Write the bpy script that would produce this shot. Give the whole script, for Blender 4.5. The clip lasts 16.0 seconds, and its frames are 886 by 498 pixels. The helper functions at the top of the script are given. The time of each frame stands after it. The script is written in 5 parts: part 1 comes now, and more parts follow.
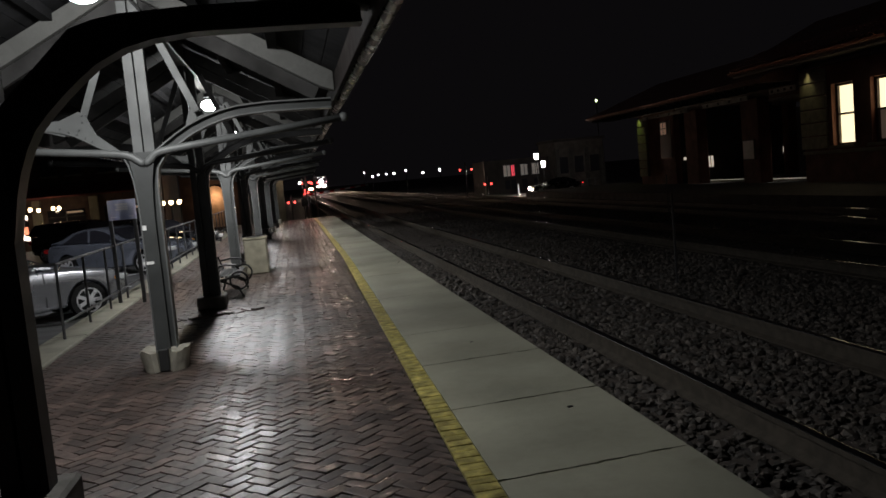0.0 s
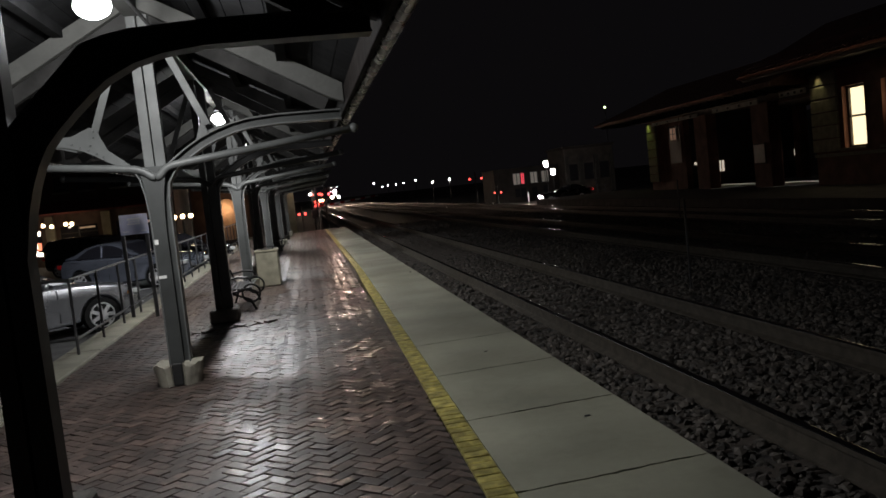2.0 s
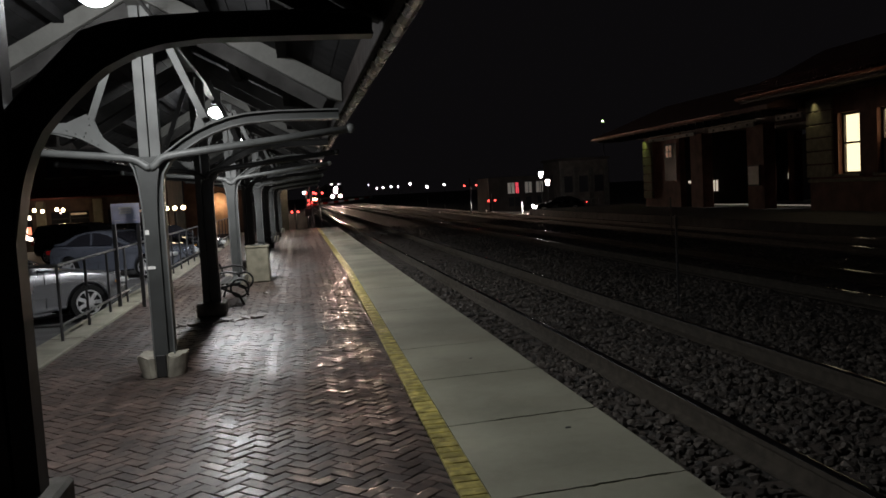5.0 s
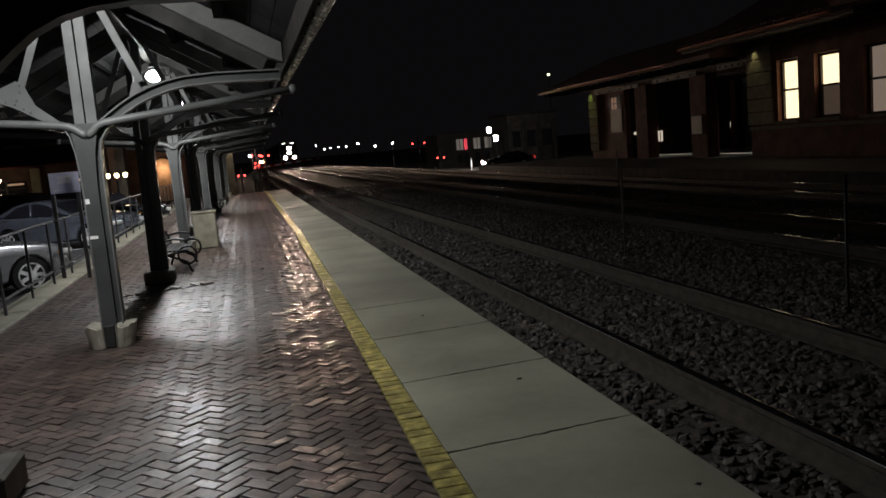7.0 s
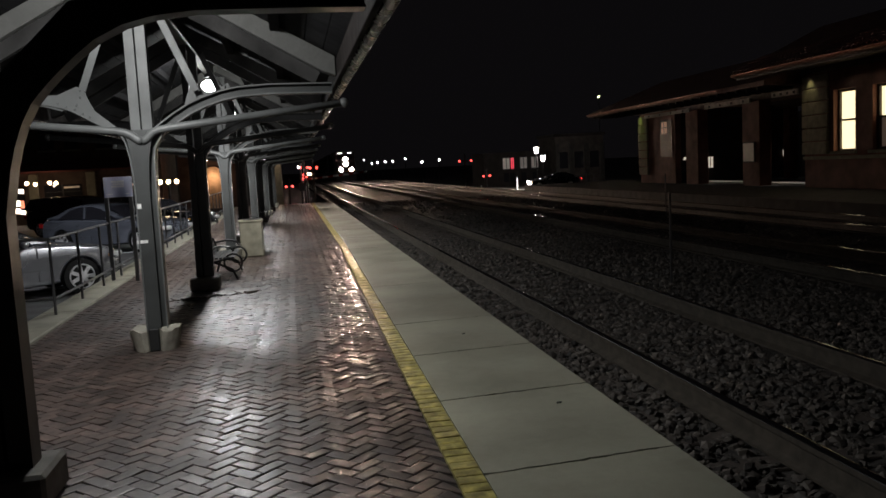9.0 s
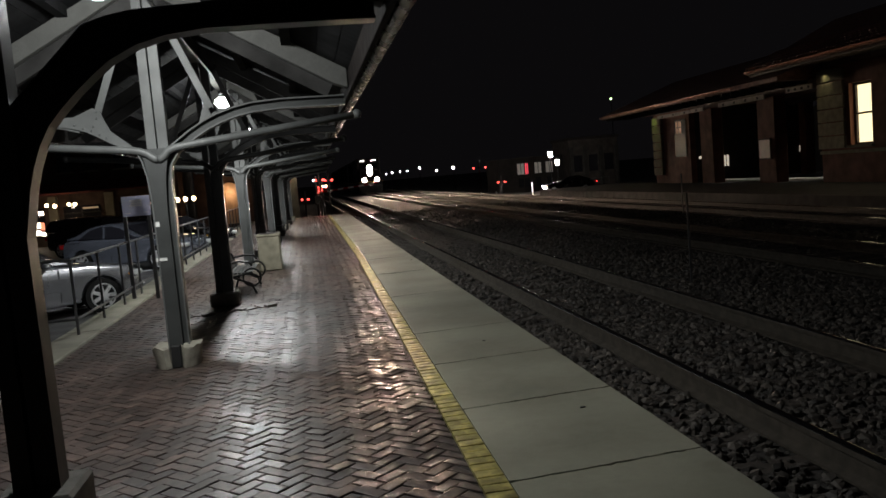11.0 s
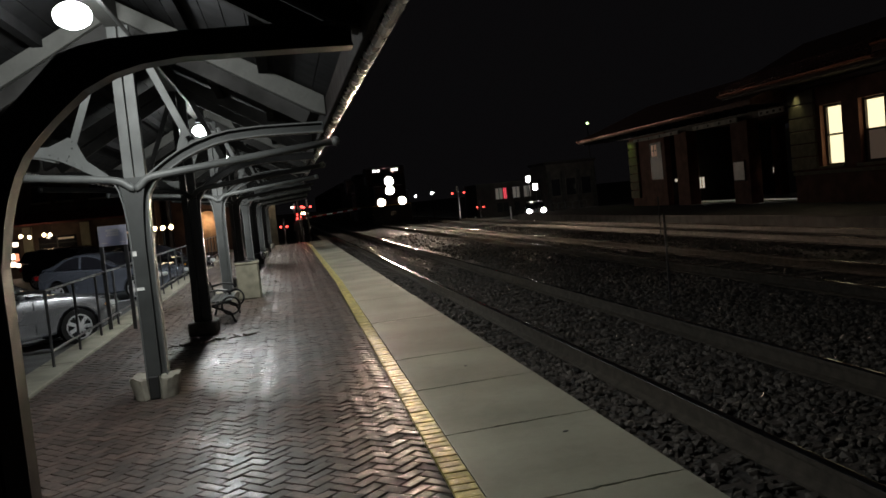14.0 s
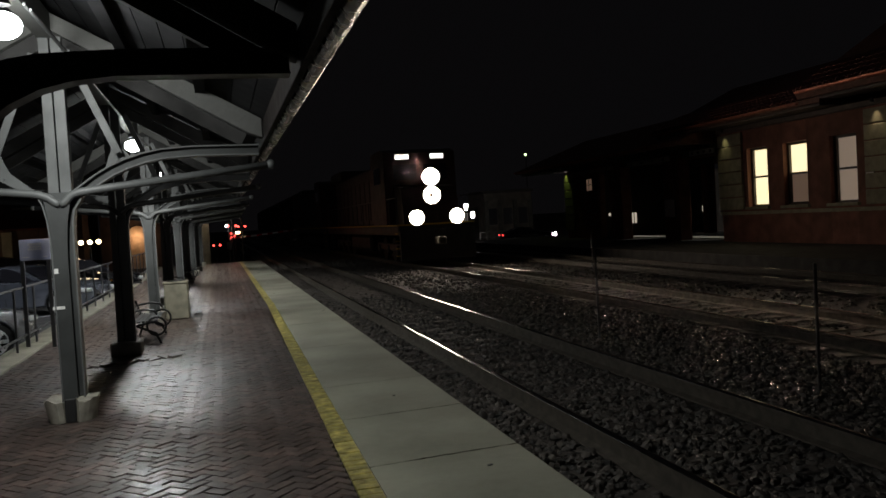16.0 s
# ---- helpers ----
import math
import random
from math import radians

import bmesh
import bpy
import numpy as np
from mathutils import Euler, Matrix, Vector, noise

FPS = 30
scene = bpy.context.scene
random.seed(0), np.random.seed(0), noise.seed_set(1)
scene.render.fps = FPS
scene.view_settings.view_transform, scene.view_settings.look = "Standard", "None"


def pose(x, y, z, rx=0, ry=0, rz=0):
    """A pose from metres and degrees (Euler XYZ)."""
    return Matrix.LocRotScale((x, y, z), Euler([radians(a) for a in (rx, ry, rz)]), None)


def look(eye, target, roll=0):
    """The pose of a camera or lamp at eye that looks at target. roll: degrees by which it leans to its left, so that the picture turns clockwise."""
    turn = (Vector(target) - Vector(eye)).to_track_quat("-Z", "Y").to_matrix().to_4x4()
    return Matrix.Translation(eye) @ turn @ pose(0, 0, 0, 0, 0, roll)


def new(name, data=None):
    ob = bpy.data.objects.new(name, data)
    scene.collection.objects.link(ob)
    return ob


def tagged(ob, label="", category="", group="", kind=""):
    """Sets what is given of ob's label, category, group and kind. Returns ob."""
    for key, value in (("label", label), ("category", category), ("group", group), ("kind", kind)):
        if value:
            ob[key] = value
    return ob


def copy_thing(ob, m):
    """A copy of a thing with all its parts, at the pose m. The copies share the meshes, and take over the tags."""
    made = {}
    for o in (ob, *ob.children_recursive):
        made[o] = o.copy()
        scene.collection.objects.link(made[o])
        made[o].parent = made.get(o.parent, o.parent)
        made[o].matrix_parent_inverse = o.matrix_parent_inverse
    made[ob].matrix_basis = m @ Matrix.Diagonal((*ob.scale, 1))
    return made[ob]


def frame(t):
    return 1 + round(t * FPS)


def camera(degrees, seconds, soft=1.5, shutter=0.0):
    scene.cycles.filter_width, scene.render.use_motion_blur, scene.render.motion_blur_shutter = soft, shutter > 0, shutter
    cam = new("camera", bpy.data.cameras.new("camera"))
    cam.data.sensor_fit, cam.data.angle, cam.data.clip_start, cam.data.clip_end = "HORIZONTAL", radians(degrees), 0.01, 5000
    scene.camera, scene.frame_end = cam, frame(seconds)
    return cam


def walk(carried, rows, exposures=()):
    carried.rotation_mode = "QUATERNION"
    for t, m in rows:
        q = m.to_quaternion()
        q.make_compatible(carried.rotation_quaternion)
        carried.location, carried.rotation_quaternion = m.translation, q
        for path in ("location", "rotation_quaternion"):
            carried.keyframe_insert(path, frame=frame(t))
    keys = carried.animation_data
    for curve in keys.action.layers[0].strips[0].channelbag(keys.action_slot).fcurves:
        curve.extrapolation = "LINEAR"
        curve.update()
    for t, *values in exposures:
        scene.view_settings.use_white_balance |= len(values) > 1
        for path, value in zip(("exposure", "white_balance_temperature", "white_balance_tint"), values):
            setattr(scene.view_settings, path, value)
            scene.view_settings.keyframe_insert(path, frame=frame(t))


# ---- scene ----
cam = camera(56.9, 16.0, soft=1.6, shutter=0.0)
PATH = [
    (0, (-0.016, -0.028, 1.594), (0.844, 4.877, 1.148), -5.21),
    (0.5, (-0.020, -0.009, 1.594), (0.913, 4.888, 1.207), -4.32),
    (1, (-0.025, 0.017, 1.594), (0.986, 4.895, 1.167), -4.49),
    (1.5, (-0.023, 0.005, 1.594), (0.835, 4.913, 1.175), -5.72),
    (2, (-0.024, 0.008, 1.594), (0.778, 4.928, 1.211), -6.19),
    (2.5, (-0.030, 0.043, 1.594), (0.650, 4.977, 1.155), -6.36),
    (3, (-0.025, 0.018, 1.594), (0.479, 4.979, 1.227), -6.67),
    (3.5, (-0.008, -0.071, 1.594), (0.475, 4.893, 1.242), -5.67),
    (4, (-0.020, -0.008, 1.594), (0.574, 4.946, 1.261), -3.91),
    (4.5, (-0.021, -0.003, 1.594), (0.724, 4.931, 1.272), -2.97),
    (7, (0.003, -0.035, 1.594), (1.125, 4.797, 0.964), -4.96),
    (7.5, (0.002, -0.026, 1.594), (1.046, 4.832, 1.030), -3.90),
    (8, (0.002, -0.028, 1.594), (0.971, 4.855, 1.123), -3.20),
    (8.5, (-0.005, -0.002, 1.594), (0.929, 4.889, 1.148), -2.82),
    (9, (-0.004, -0.005, 1.594), (0.874, 4.891, 1.087), -2.90),
    (11.5, (-0.008, 0.010, 1.594), (0.769, 4.929, 1.149), -5.06),
    (12, (-0.011, 0.022, 1.594), (0.735, 4.945, 1.140), -4.54),
    (12.5, (-0.009, 0.013, 1.594), (0.787, 4.932, 1.190), -4.24),
    (13, (-0.006, 0.000, 1.594), (0.868, 4.912, 1.254), -4.67),
    (13.5, (-0.007, 0.007, 1.594), (0.892, 4.917, 1.303), -5.04),
    (14, (-0.008, 0.008, 1.594), (0.910, 4.914, 1.284), -5.63),
    (14.5, (-0.013, 0.030, 1.594), (0.995, 4.921, 1.352), -4.70),
    (15, (-0.006, 0.026, 1.605), (1.080, 4.903, 1.425), -3.84),
    (15.5, (0.014, 0.023, 1.605), (1.205, 4.876, 1.442), -3.83),
    (16, (0.022, -0.010, 1.632), (1.330, 4.812, 1.445), -3.32),
]
walk(cam, [(t, look(eye, target, roll)) for t, eye, target, roll in PATH],
     exposures=[(0.0, 0.12, 6500, 13), (7.0, 0.18, 6500, 13), (9.0, 0.18, 6500, 13), (11.5, 0.14, 6500, 9), (12.5, 0.12, 6500, 8), (14.5, 0.03, 6500, 8), (16.0, -0.1, 6500, 9)])

# ---- night sky and lamps' exposure ----
world = bpy.data.worlds.new("night")
scene.world = world
world.use_nodes = True
bg = world.node_tree.nodes["Background"]
bg.inputs[0].default_value = (0.55, 0.5, 0.56, 1)
bg.inputs[1].default_value = 0.005
scene.view_settings.exposure = 0.0

POST_X = -1.37          # row of canopy posts
POST_GAP = 3.66
POST_Y0 = 8.04
RAIL_Z = -0.05
GROUND_Z = -0.46


# ---- materials ----
def mat(name, col, rough=0.6, metal=0.0, var=0.25, scale=6.0, bump=0.2, fine=60.0, rnd=0.0, spec=0.5, col2=None, coat=0.0, coat_rough=0.03, stain=0.0, stain_scale=0.9):
    m = bpy.data.materials.new(name)
    m.use_nodes = True
    nt = m.node_tree
    b = nt.nodes["Principled BSDF"]
    b.inputs["Metallic"].default_value = metal
    b.inputs["Specular IOR Level"].default_value = spec
    b.inputs["Coat Weight"].default_value = coat
    b.inputs["Coat Roughness"].default_value = coat_rough
    tc = nt.nodes.new("ShaderNodeTexCoord")
    n1 = nt.nodes.new("ShaderNodeTexNoise")
    n1.inputs["Scale"].default_value = scale
    n1.inputs["Detail"].default_value = 5
    n2 = nt.nodes.new("ShaderNodeTexNoise")
    n2.inputs["Scale"].default_value = fine
    n2.inputs["Detail"].default_value = 3
    geo = nt.nodes.new("ShaderNodeNewGeometry")
    for n in (n1, n2):
        nt.links.new(geo.outputs["Position"] if rnd >= 0 else tc.outputs["Object"], n.inputs["Vector"])
    mix = nt.nodes.new("ShaderNodeMix")
    mix.data_type = "RGBA"
    c2 = col2 if col2 else tuple(c * (1 - var) for c in col)
    mix.inputs[6].default_value = (*[min(1, c * (1 + var * 0.5)) for c in col], 1)
    mix.inputs[7].default_value = (*c2, 1)
    ramp = nt.nodes.new("ShaderNodeMapRange")
    ramp.inputs[1].default_value, ramp.inputs[2].default_value = 0.35, 0.65
    nt.links.new(n1.outputs["Fac"], ramp.inputs[0])
    nt.links.new(ramp.outputs[0], mix.inputs[0])
    out = mix.outputs[2]
    if rnd > 0:
        hsv = nt.nodes.new("ShaderNodeHueSaturation")
        add = nt.nodes.new("ShaderNodeMath")
        add.operation = "ADD"
        oi = nt.nodes.new("ShaderNodeObjectInfo")
        nt.links.new(oi.outputs["Random"], add.inputs[0])
        nt.links.new(geo.outputs["Random Per Island"], add.inputs[1])
        fr = nt.nodes.new("ShaderNodeMath")
        fr.operation = "FRACT"
        nt.links.new(add.outputs[0], fr.inputs[0])
        mr = nt.nodes.new("ShaderNodeMapRange")
        mr.inputs[3].default_value, mr.inputs[4].default_value = 1 - rnd, 1 + rnd
        nt.links.new(fr.outputs[0], mr.inputs[0])
        nt.links.new(mr.outputs[0], hsv.inputs["Value"])
        nt.links.new(out, hsv.inputs["Color"])
        out = hsv.outputs[0]
    if stain:
        n3 = nt.nodes.new("ShaderNodeTexNoise")
        n3.inputs["Scale"].default_value = stain_scale
        n3.inputs["Detail"].default_value = 6
        n3.inputs["Roughness"].default_value = 0.65
        nt.links.new(geo.outputs["Position"], n3.inputs["Vector"])
        sr = nt.nodes.new("ShaderNodeMapRange")
        sr.inputs[1].default_value, sr.inputs[2].default_value = 0.40, 0.62
        sr.inputs[3].default_value, sr.inputs[4].default_value = 1 - stain, 1.0
        nt.links.new(n3.outputs["Fac"], sr.inputs[0])
        mul = nt.nodes.new("ShaderNodeMix")
        mul.data_type, mul.blend_type = "RGBA", "MULTIPLY"
        mul.inputs[0].default_value = 1.0
        nt.links.new(out, mul.inputs[6])
        nt.links.new(sr.outputs[0], mul.inputs[7])
        out = mul.outputs[2]
    nt.links.new(out, b.inputs["Base Color"])
    rr = nt.nodes.new("ShaderNodeMapRange")
    rr.inputs[3].default_value, rr.inputs[4].default_value = max(0.05, rough - 0.12), min(1, rough + 0.12)
    nt.links.new(n1.outputs["Fac"], rr.inputs[0])
    nt.links.new(rr.outputs[0], b.inputs["Roughness"])
    if bump:
        bp = nt.nodes.new("ShaderNodeBump")
        bp.inputs["Strength"].default_value = bump
        bp.inputs["Distance"].default_value = 0.004
        nt.links.new(n2.outputs["Fac"], bp.inputs["Height"])
        nt.links.new(bp.outputs[0], b.inputs["Normal"])
    return m


def glow(name, col, strength):
    m = bpy.data.materials.new(name)
    m.use_nodes = True
    b = m.node_tree.nodes["Principled BSDF"]
    b.inputs["Base Color"].default_value = (*col, 1)
    b.inputs["Emission Color"].default_value = (*col, 1)
    b.inputs["Emission Strength"].default_value = strength
    return m


def glass(name, col=(0.02, 0.02, 0.025), rough=0.05):
    m = bpy.data.materials.new(name)
    m.use_nodes = True
    b = m.node_tree.nodes["Principled BSDF"]
    b.inputs["Base Color"].default_value = (*col, 1)
    b.inputs["Roughness"].default_value = rough
    b.inputs["Specular IOR Level"].default_value = 0.6
    return m


M_STEEL = mat("painted_steel", (0.115, 0.12, 0.118), 0.5, 0, 0.25, 3, 0.15, 40)
M_STEELD = mat("black_steel", (0.022, 0.022, 0.022), 0.5, 0, 0.3, 3, 0.15, 40, spec=0.3)
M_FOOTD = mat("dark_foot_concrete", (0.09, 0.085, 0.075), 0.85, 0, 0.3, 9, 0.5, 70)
M_SHAFT = mat("dark_grey_steel", (0.044, 0.047, 0.046), 0.5, 0, 0.3, 3, 0.2, 40)
M_WOOD = mat("canopy_timber", (0.15, 0.15, 0.142), 0.8, 0, 0.35, 5, 0.6, 30, spec=0.2, stain=0.4, stain_scale=5)
M_WOODD = mat("dark_timber", (0.042, 0.041, 0.040), 0.85, 0, 0.45, 2.5, 0.4, 30, spec=0.15)
M_FOOT = mat("foot_concrete", (0.36, 0.34, 0.28), 0.8, 0, 0.3, 9, 0.6, 70)
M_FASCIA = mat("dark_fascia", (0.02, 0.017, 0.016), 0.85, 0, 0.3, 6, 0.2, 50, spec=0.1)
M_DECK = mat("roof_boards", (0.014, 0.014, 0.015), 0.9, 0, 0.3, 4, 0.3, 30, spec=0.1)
M_GUTTER = mat("gutter_metal", (0.30, 0.28, 0.26), 0.28, 0.9, 0.3, 6, 0.15, 40)
M_BRICK = mat("paver_brick", (0.120, 0.083, 0.069), 0.44, 0, 0.4, 14, 0.30, 60, rnd=0.45, spec=1.0, coat=0.6, coat_rough=0.25, stain=0.5, stain_scale=1.6)
M_MORTAR = mat("paver_sand", (0.03, 0.026, 0.023), 0.85, 0, 0.3, 9, 0.4, 90)
M_YELLOW = mat("yellow_painted_brick", (0.62, 0.54, 0.17), 0.42, 0, 0.25, 12, 0.6, 70, rnd=0.15, col2=(0.36, 0.30, 0.09), stain=0.55, stain_scale=7)
M_CONC = mat("platform_concrete", (0.36, 0.355, 0.275), 0.75, 0, 0.18, 2.2, 0.5, 110, stain=0.42, stain_scale=1.1)
M_CONC2 = mat("kerb_concrete", (0.21, 0.20, 0.155), 0.8, 0, 0.2, 3, 0.4, 90)
M_BALLAST = mat("ballast_stone", (0.062, 0.053, 0.045), 0.7, 0, 0.4, 9, 0.4, 90, rnd=0.75, spec=0.5)
M_BED = mat("ballast_bed", (0.045, 0.039, 0.035), 0.9, 0, 0.5, 18, 1.0, 60)
M_TIE = mat("creosoted_tie", (0.06, 0.048, 0.04), 0.8, 0, 0.3, 8, 0.5, 60)
M_RAIL = mat("rusty_rail", (0.062, 0.052, 0.040), 0.7, 0.2, 0.3, 10, 0.3, 70)
M_RAILTOP = mat("polished_rail_head", (0.20, 0.195, 0.19), 0.16, 1.0, 0.1, 3, 0.0, 60)
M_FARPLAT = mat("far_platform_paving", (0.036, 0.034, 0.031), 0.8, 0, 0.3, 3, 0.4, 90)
M_ASPH = mat("asphalt", (0.05, 0.05, 0.052), 0.75, 0, 0.3, 2, 0.5, 120)
M_SOIL = mat("dark_ground", (0.045, 0.042, 0.036), 0.9, 0, 0.4, 3, 0.5, 30)
M_RBRICK = mat("red_brick_wall", (0.20, 0.08, 0.052), 0.8, 0, 0.3, 2, 0.3, 60, rnd=0.2)
M_STONE = mat("quoin_stone", (0.27, 0.25, 0.175), 0.8, 0, 0.2, 5, 0.3, 60, rnd=0.12)
M_ROOF = mat("roof_tile", (0.17, 0.075, 0.05), 0.7, 0, 0.3, 6, 0.3, 40, rnd=0.2)
M_TRIM = mat("dark_trim", (0.07, 0.05, 0.04), 0.6, 0, 0.3, 5, 0.2, 60)
M_BLACK = mat("black_iron", (0.015, 0.015, 0.016), 0.45, 0.3, 0.3, 6, 0.2, 60)
M_GALV = mat("galvanised_pipe", (0.07, 0.07, 0.072), 0.42, 0.4, 0.25, 8, 0.15, 60)
M_GLASS = glass("dark_glass")
M_LAMP = glow("lamp_globe", (0.95, 1.0, 0.97), 25.0)
M_WARMWIN = glow("lit_blind", (1.0, 0.85, 0.52), 1.25)
M_DIMWIN = glow("dim_blind", (0.8, 0.62, 0.48), 0.18)
M_HEAD = glow("headlight_glass", (1.0, 0.72, 0.52), 95000.0)
M_FLOOD = glow("headlight_glass", (1.0, 0.82, 0.66), 60.0)
M_NUM = glow("number_board", (1.0, 0.93, 0.85), 3.0)
M_REDL = glow("red_signal", (1.0, 0.06, 0.05), 6.0)
M_WHITEL = glow("white_street_light", (1.0, 0.95, 0.86), 40.0)
M_WARML = glow("warm_street_light", (1.0, 0.72, 0.4), 10.0)


# ---- mesh helpers ----
def bm_box(bm, cx, cy, cz, sx, sy, sz, bevel=0.0, rot=None):
    m = Matrix.Translation((cx, cy, cz))
    if rot is not None:
        m = m @ rot
    geo = bmesh.ops.create_cube(bm, size=1, matrix=m @ Matrix.Diagonal((sx, sy, sz, 1)))
    if bevel > 0:
        edges = list({e for v in geo["verts"] for e in v.link_edges})
        bmesh.ops.bevel(bm, geom=edges, offset=bevel, segments=1, affect="EDGES")
    return bm


def box(cx, cy, cz, sx, sy, sz, bevel=0.0, rot=None):
    return bm_box(bmesh.new(), cx, cy, cz, sx, sy, sz, bevel, rot)


def bm_bar(bm, a, b, w, h, bevel=0.0):
    """A bar of width w and height h from a to b."""
    a, b = Vector(a), Vector(b)
    d = b - a
    rot = d.to_track_quat("Y", "Z").to_matrix().to_4x4()
    c = (a + b) / 2
    return bm_box(bm, c.x, c.y, c.z, w, d.length, h, bevel, rot)


def bm_tube(bm, a, b, r, seg=10, r2=None):
    a, b = Vector(a), Vector(b)
    d = b - a
    rot = d.to_track_quat("Z", "Y").to_matrix().to_4x4()
    bmesh.ops.create_cone(bm, cap_ends=True, segments=seg, radius1=r, radius2=r if r2 is None else r2, depth=d.length,
                          matrix=Matrix.Translation((a + b) / 2) @ rot)
    return bm


def bm_path(bm, pts, r, seg=8):
    for a, b in zip(pts[:-1], pts[1:]):
        bm_tube(bm, a, b, r, seg)
    for p in pts[1:-1]:
        bmesh.ops.create_icosphere(bm, subdivisions=1, radius=r * 1.02, matrix=Matrix.Translation(p))
    return bm


def bm_sweep(bm, pts, r, seg=14):
    """A smooth bent tube through the points."""
    pts = [Vector(p) for p in pts]
    rings = []
    for i, p in enumerate(pts):
        d = (pts[min(i + 1, len(pts) - 1)] - pts[max(i - 1, 0)]).normalized()
        side = d.cross(Vector((0, 1, 0))).normalized()
        up = side.cross(d)
        rings.append([bm.verts.new(p + side * r * math.cos(2 * math.pi * k / seg) + up * r * math.sin(2 * math.pi * k / seg)) for k in range(seg)])
    for a, b in zip(rings[:-1], rings[1:]):
        for k in range(seg):
            bm.faces.new((a[k], a[(k + 1) % seg], b[(k + 1) % seg], b[k]))
    bm.faces.new(rings[0][::-1])
    bm.faces.new(rings[-1])
    bmesh.ops.recalc_face_normals(bm, faces=bm.faces)
    return bm


def bm_ball(bm, c, r, sx=1, sy=1, sz=1, sub=2):
    bmesh.ops.create_icosphere(bm, subdivisions=sub, radius=r, matrix=Matrix.Translation(c) @ Matrix.Diagonal((sx, sy, sz, 1)))
    return bm


def bm_plate(bm, outline, axis, at, thick):
    """A plate cut to an outline of (u, v), spread along axis 'x' or 'y' around at."""
    def put(u, v, w):
        return (w, u, v) if axis == "x" else (u, w, v) if axis == "y" else (u, v, w)
    lo = [bm.verts.new(put(u, v, at - thick / 2)) for u, v in outline]
    hi = [bm.verts.new(put(u, v, at + thick / 2)) for u, v in outline]
    n = len(outline)
    bm.faces.new(lo)
    bm.faces.new(hi[::-1])
    for i in range(n):
        bm.faces.new((lo[i], hi[i], hi[(i + 1) % n], lo[(i + 1) % n]))
    bmesh.ops.recalc_face_normals(bm, faces=bm.faces)
    return bm


def bm_strip(bm, pts, y0, y1, thick):
    """A bent flat bar: pts are (x, z) along its middle, spread from y0 to y1."""
    rows = []
    for i, (x, z) in enumerate(pts):
        a, b = pts[max(0, i - 1)], pts[min(len(pts) - 1, i + 1)]
        dx, dz = b[0] - a[0], b[1] - a[1]
        n = math.hypot(dx, dz) or 1
        nx, nz = -dz / n * thick / 2, dx / n * thick / 2
        rows.append([bm.verts.new(p) for p in ((x + nx, y0, z + nz), (x + nx, y1, z + nz), (x - nx, y1, z - nz), (x - nx, y0, z - nz))])
    for a, b in zip(rows[:-1], rows[1:]):
        for k in range(4):
            bm.faces.new((a[k], a[(k + 1) % 4], b[(k + 1) % 4], b[k]))
    bm.faces.new(rows[0][::-1])
    bm.faces.new(rows[-1])
    bmesh.ops.recalc_face_normals(bm, faces=bm.faces)
    return bm


def mesh(name, bm, material, smooth=False):
    me = bpy.data.meshes.new(name)
    bm.to_mesh(me)
    bm.free()
    me.materials.append(material)
    if smooth:
        for p in me.polygons:
            p.use_smooth = True
    return me


def part(name, bm, material, parent=None, label="", smooth=False):
    ob = new(name, mesh(name, bm, material, smooth))
    if parent is not None:
        ob.parent = parent
    if label:
        ob["label"] = label
    return ob


def thing(name, label, category, group="", at=(0, 0, 0), rz=0):
    ob = new(name)
    ob.empty_display_size = 0.1
    ob.matrix_basis = pose(*at, 0, 0, rz)
    return tagged(ob, label, category, group)


def setting(name, bm, material, label, category):
    return tagged(part(name, bm, material), label, category, kind="structure")


def merge(name, verts, faces, material, parent=None):
    me = bpy.data.meshes.new(name)
    me.from_pydata(verts, [], faces)
    me.materials.append(material)
    ob = new(name, me)
    if parent is not None:
        ob.parent = parent
    return ob


def point_light(name, at, power, col, radius=0.1):
    l = bpy.data.lights.new(name, "POINT")
    l.energy, l.color, l.shadow_soft_size = power, col, radius
    ob = new(name, l)
    ob.location = at
    return ob


def spot_light(name, at, target, power, col, angle=100, blend=0.6, radius=0.08):
    l = bpy.data.lights.new(name, "SPOT")
    l.energy, l.color, l.shadow_soft_size = power, col, radius
    l.spot_size, l.spot_blend = radians(angle), blend
    ob = new(name, l)
    ob.matrix_basis = look(at, target)
    return ob


# ---- lamps of the place ----
LAMPS = [(-1.32, 6.2, 3.12), (-1.25, 14.2, 3.1), (-1.28, 21.6, 3.1), (-1.3, 29.0, 3.1), (-1.3, 36.4, 3.1)]
for at, power, down in zip(LAMPS, (120, 48, 26, 24, 24), (105, 350, 430, 400, 320)):
    point_light("canopy_lamp_light", at, power, (0.98, 1.0, 0.98), 0.12)
    spot_light("canopy_lamp_down_light", (at[0], at[1], at[2] - 0.16), (at[0], at[1], 0), down, (0.98, 1.0, 0.98), 150, 0.5, 0.1)
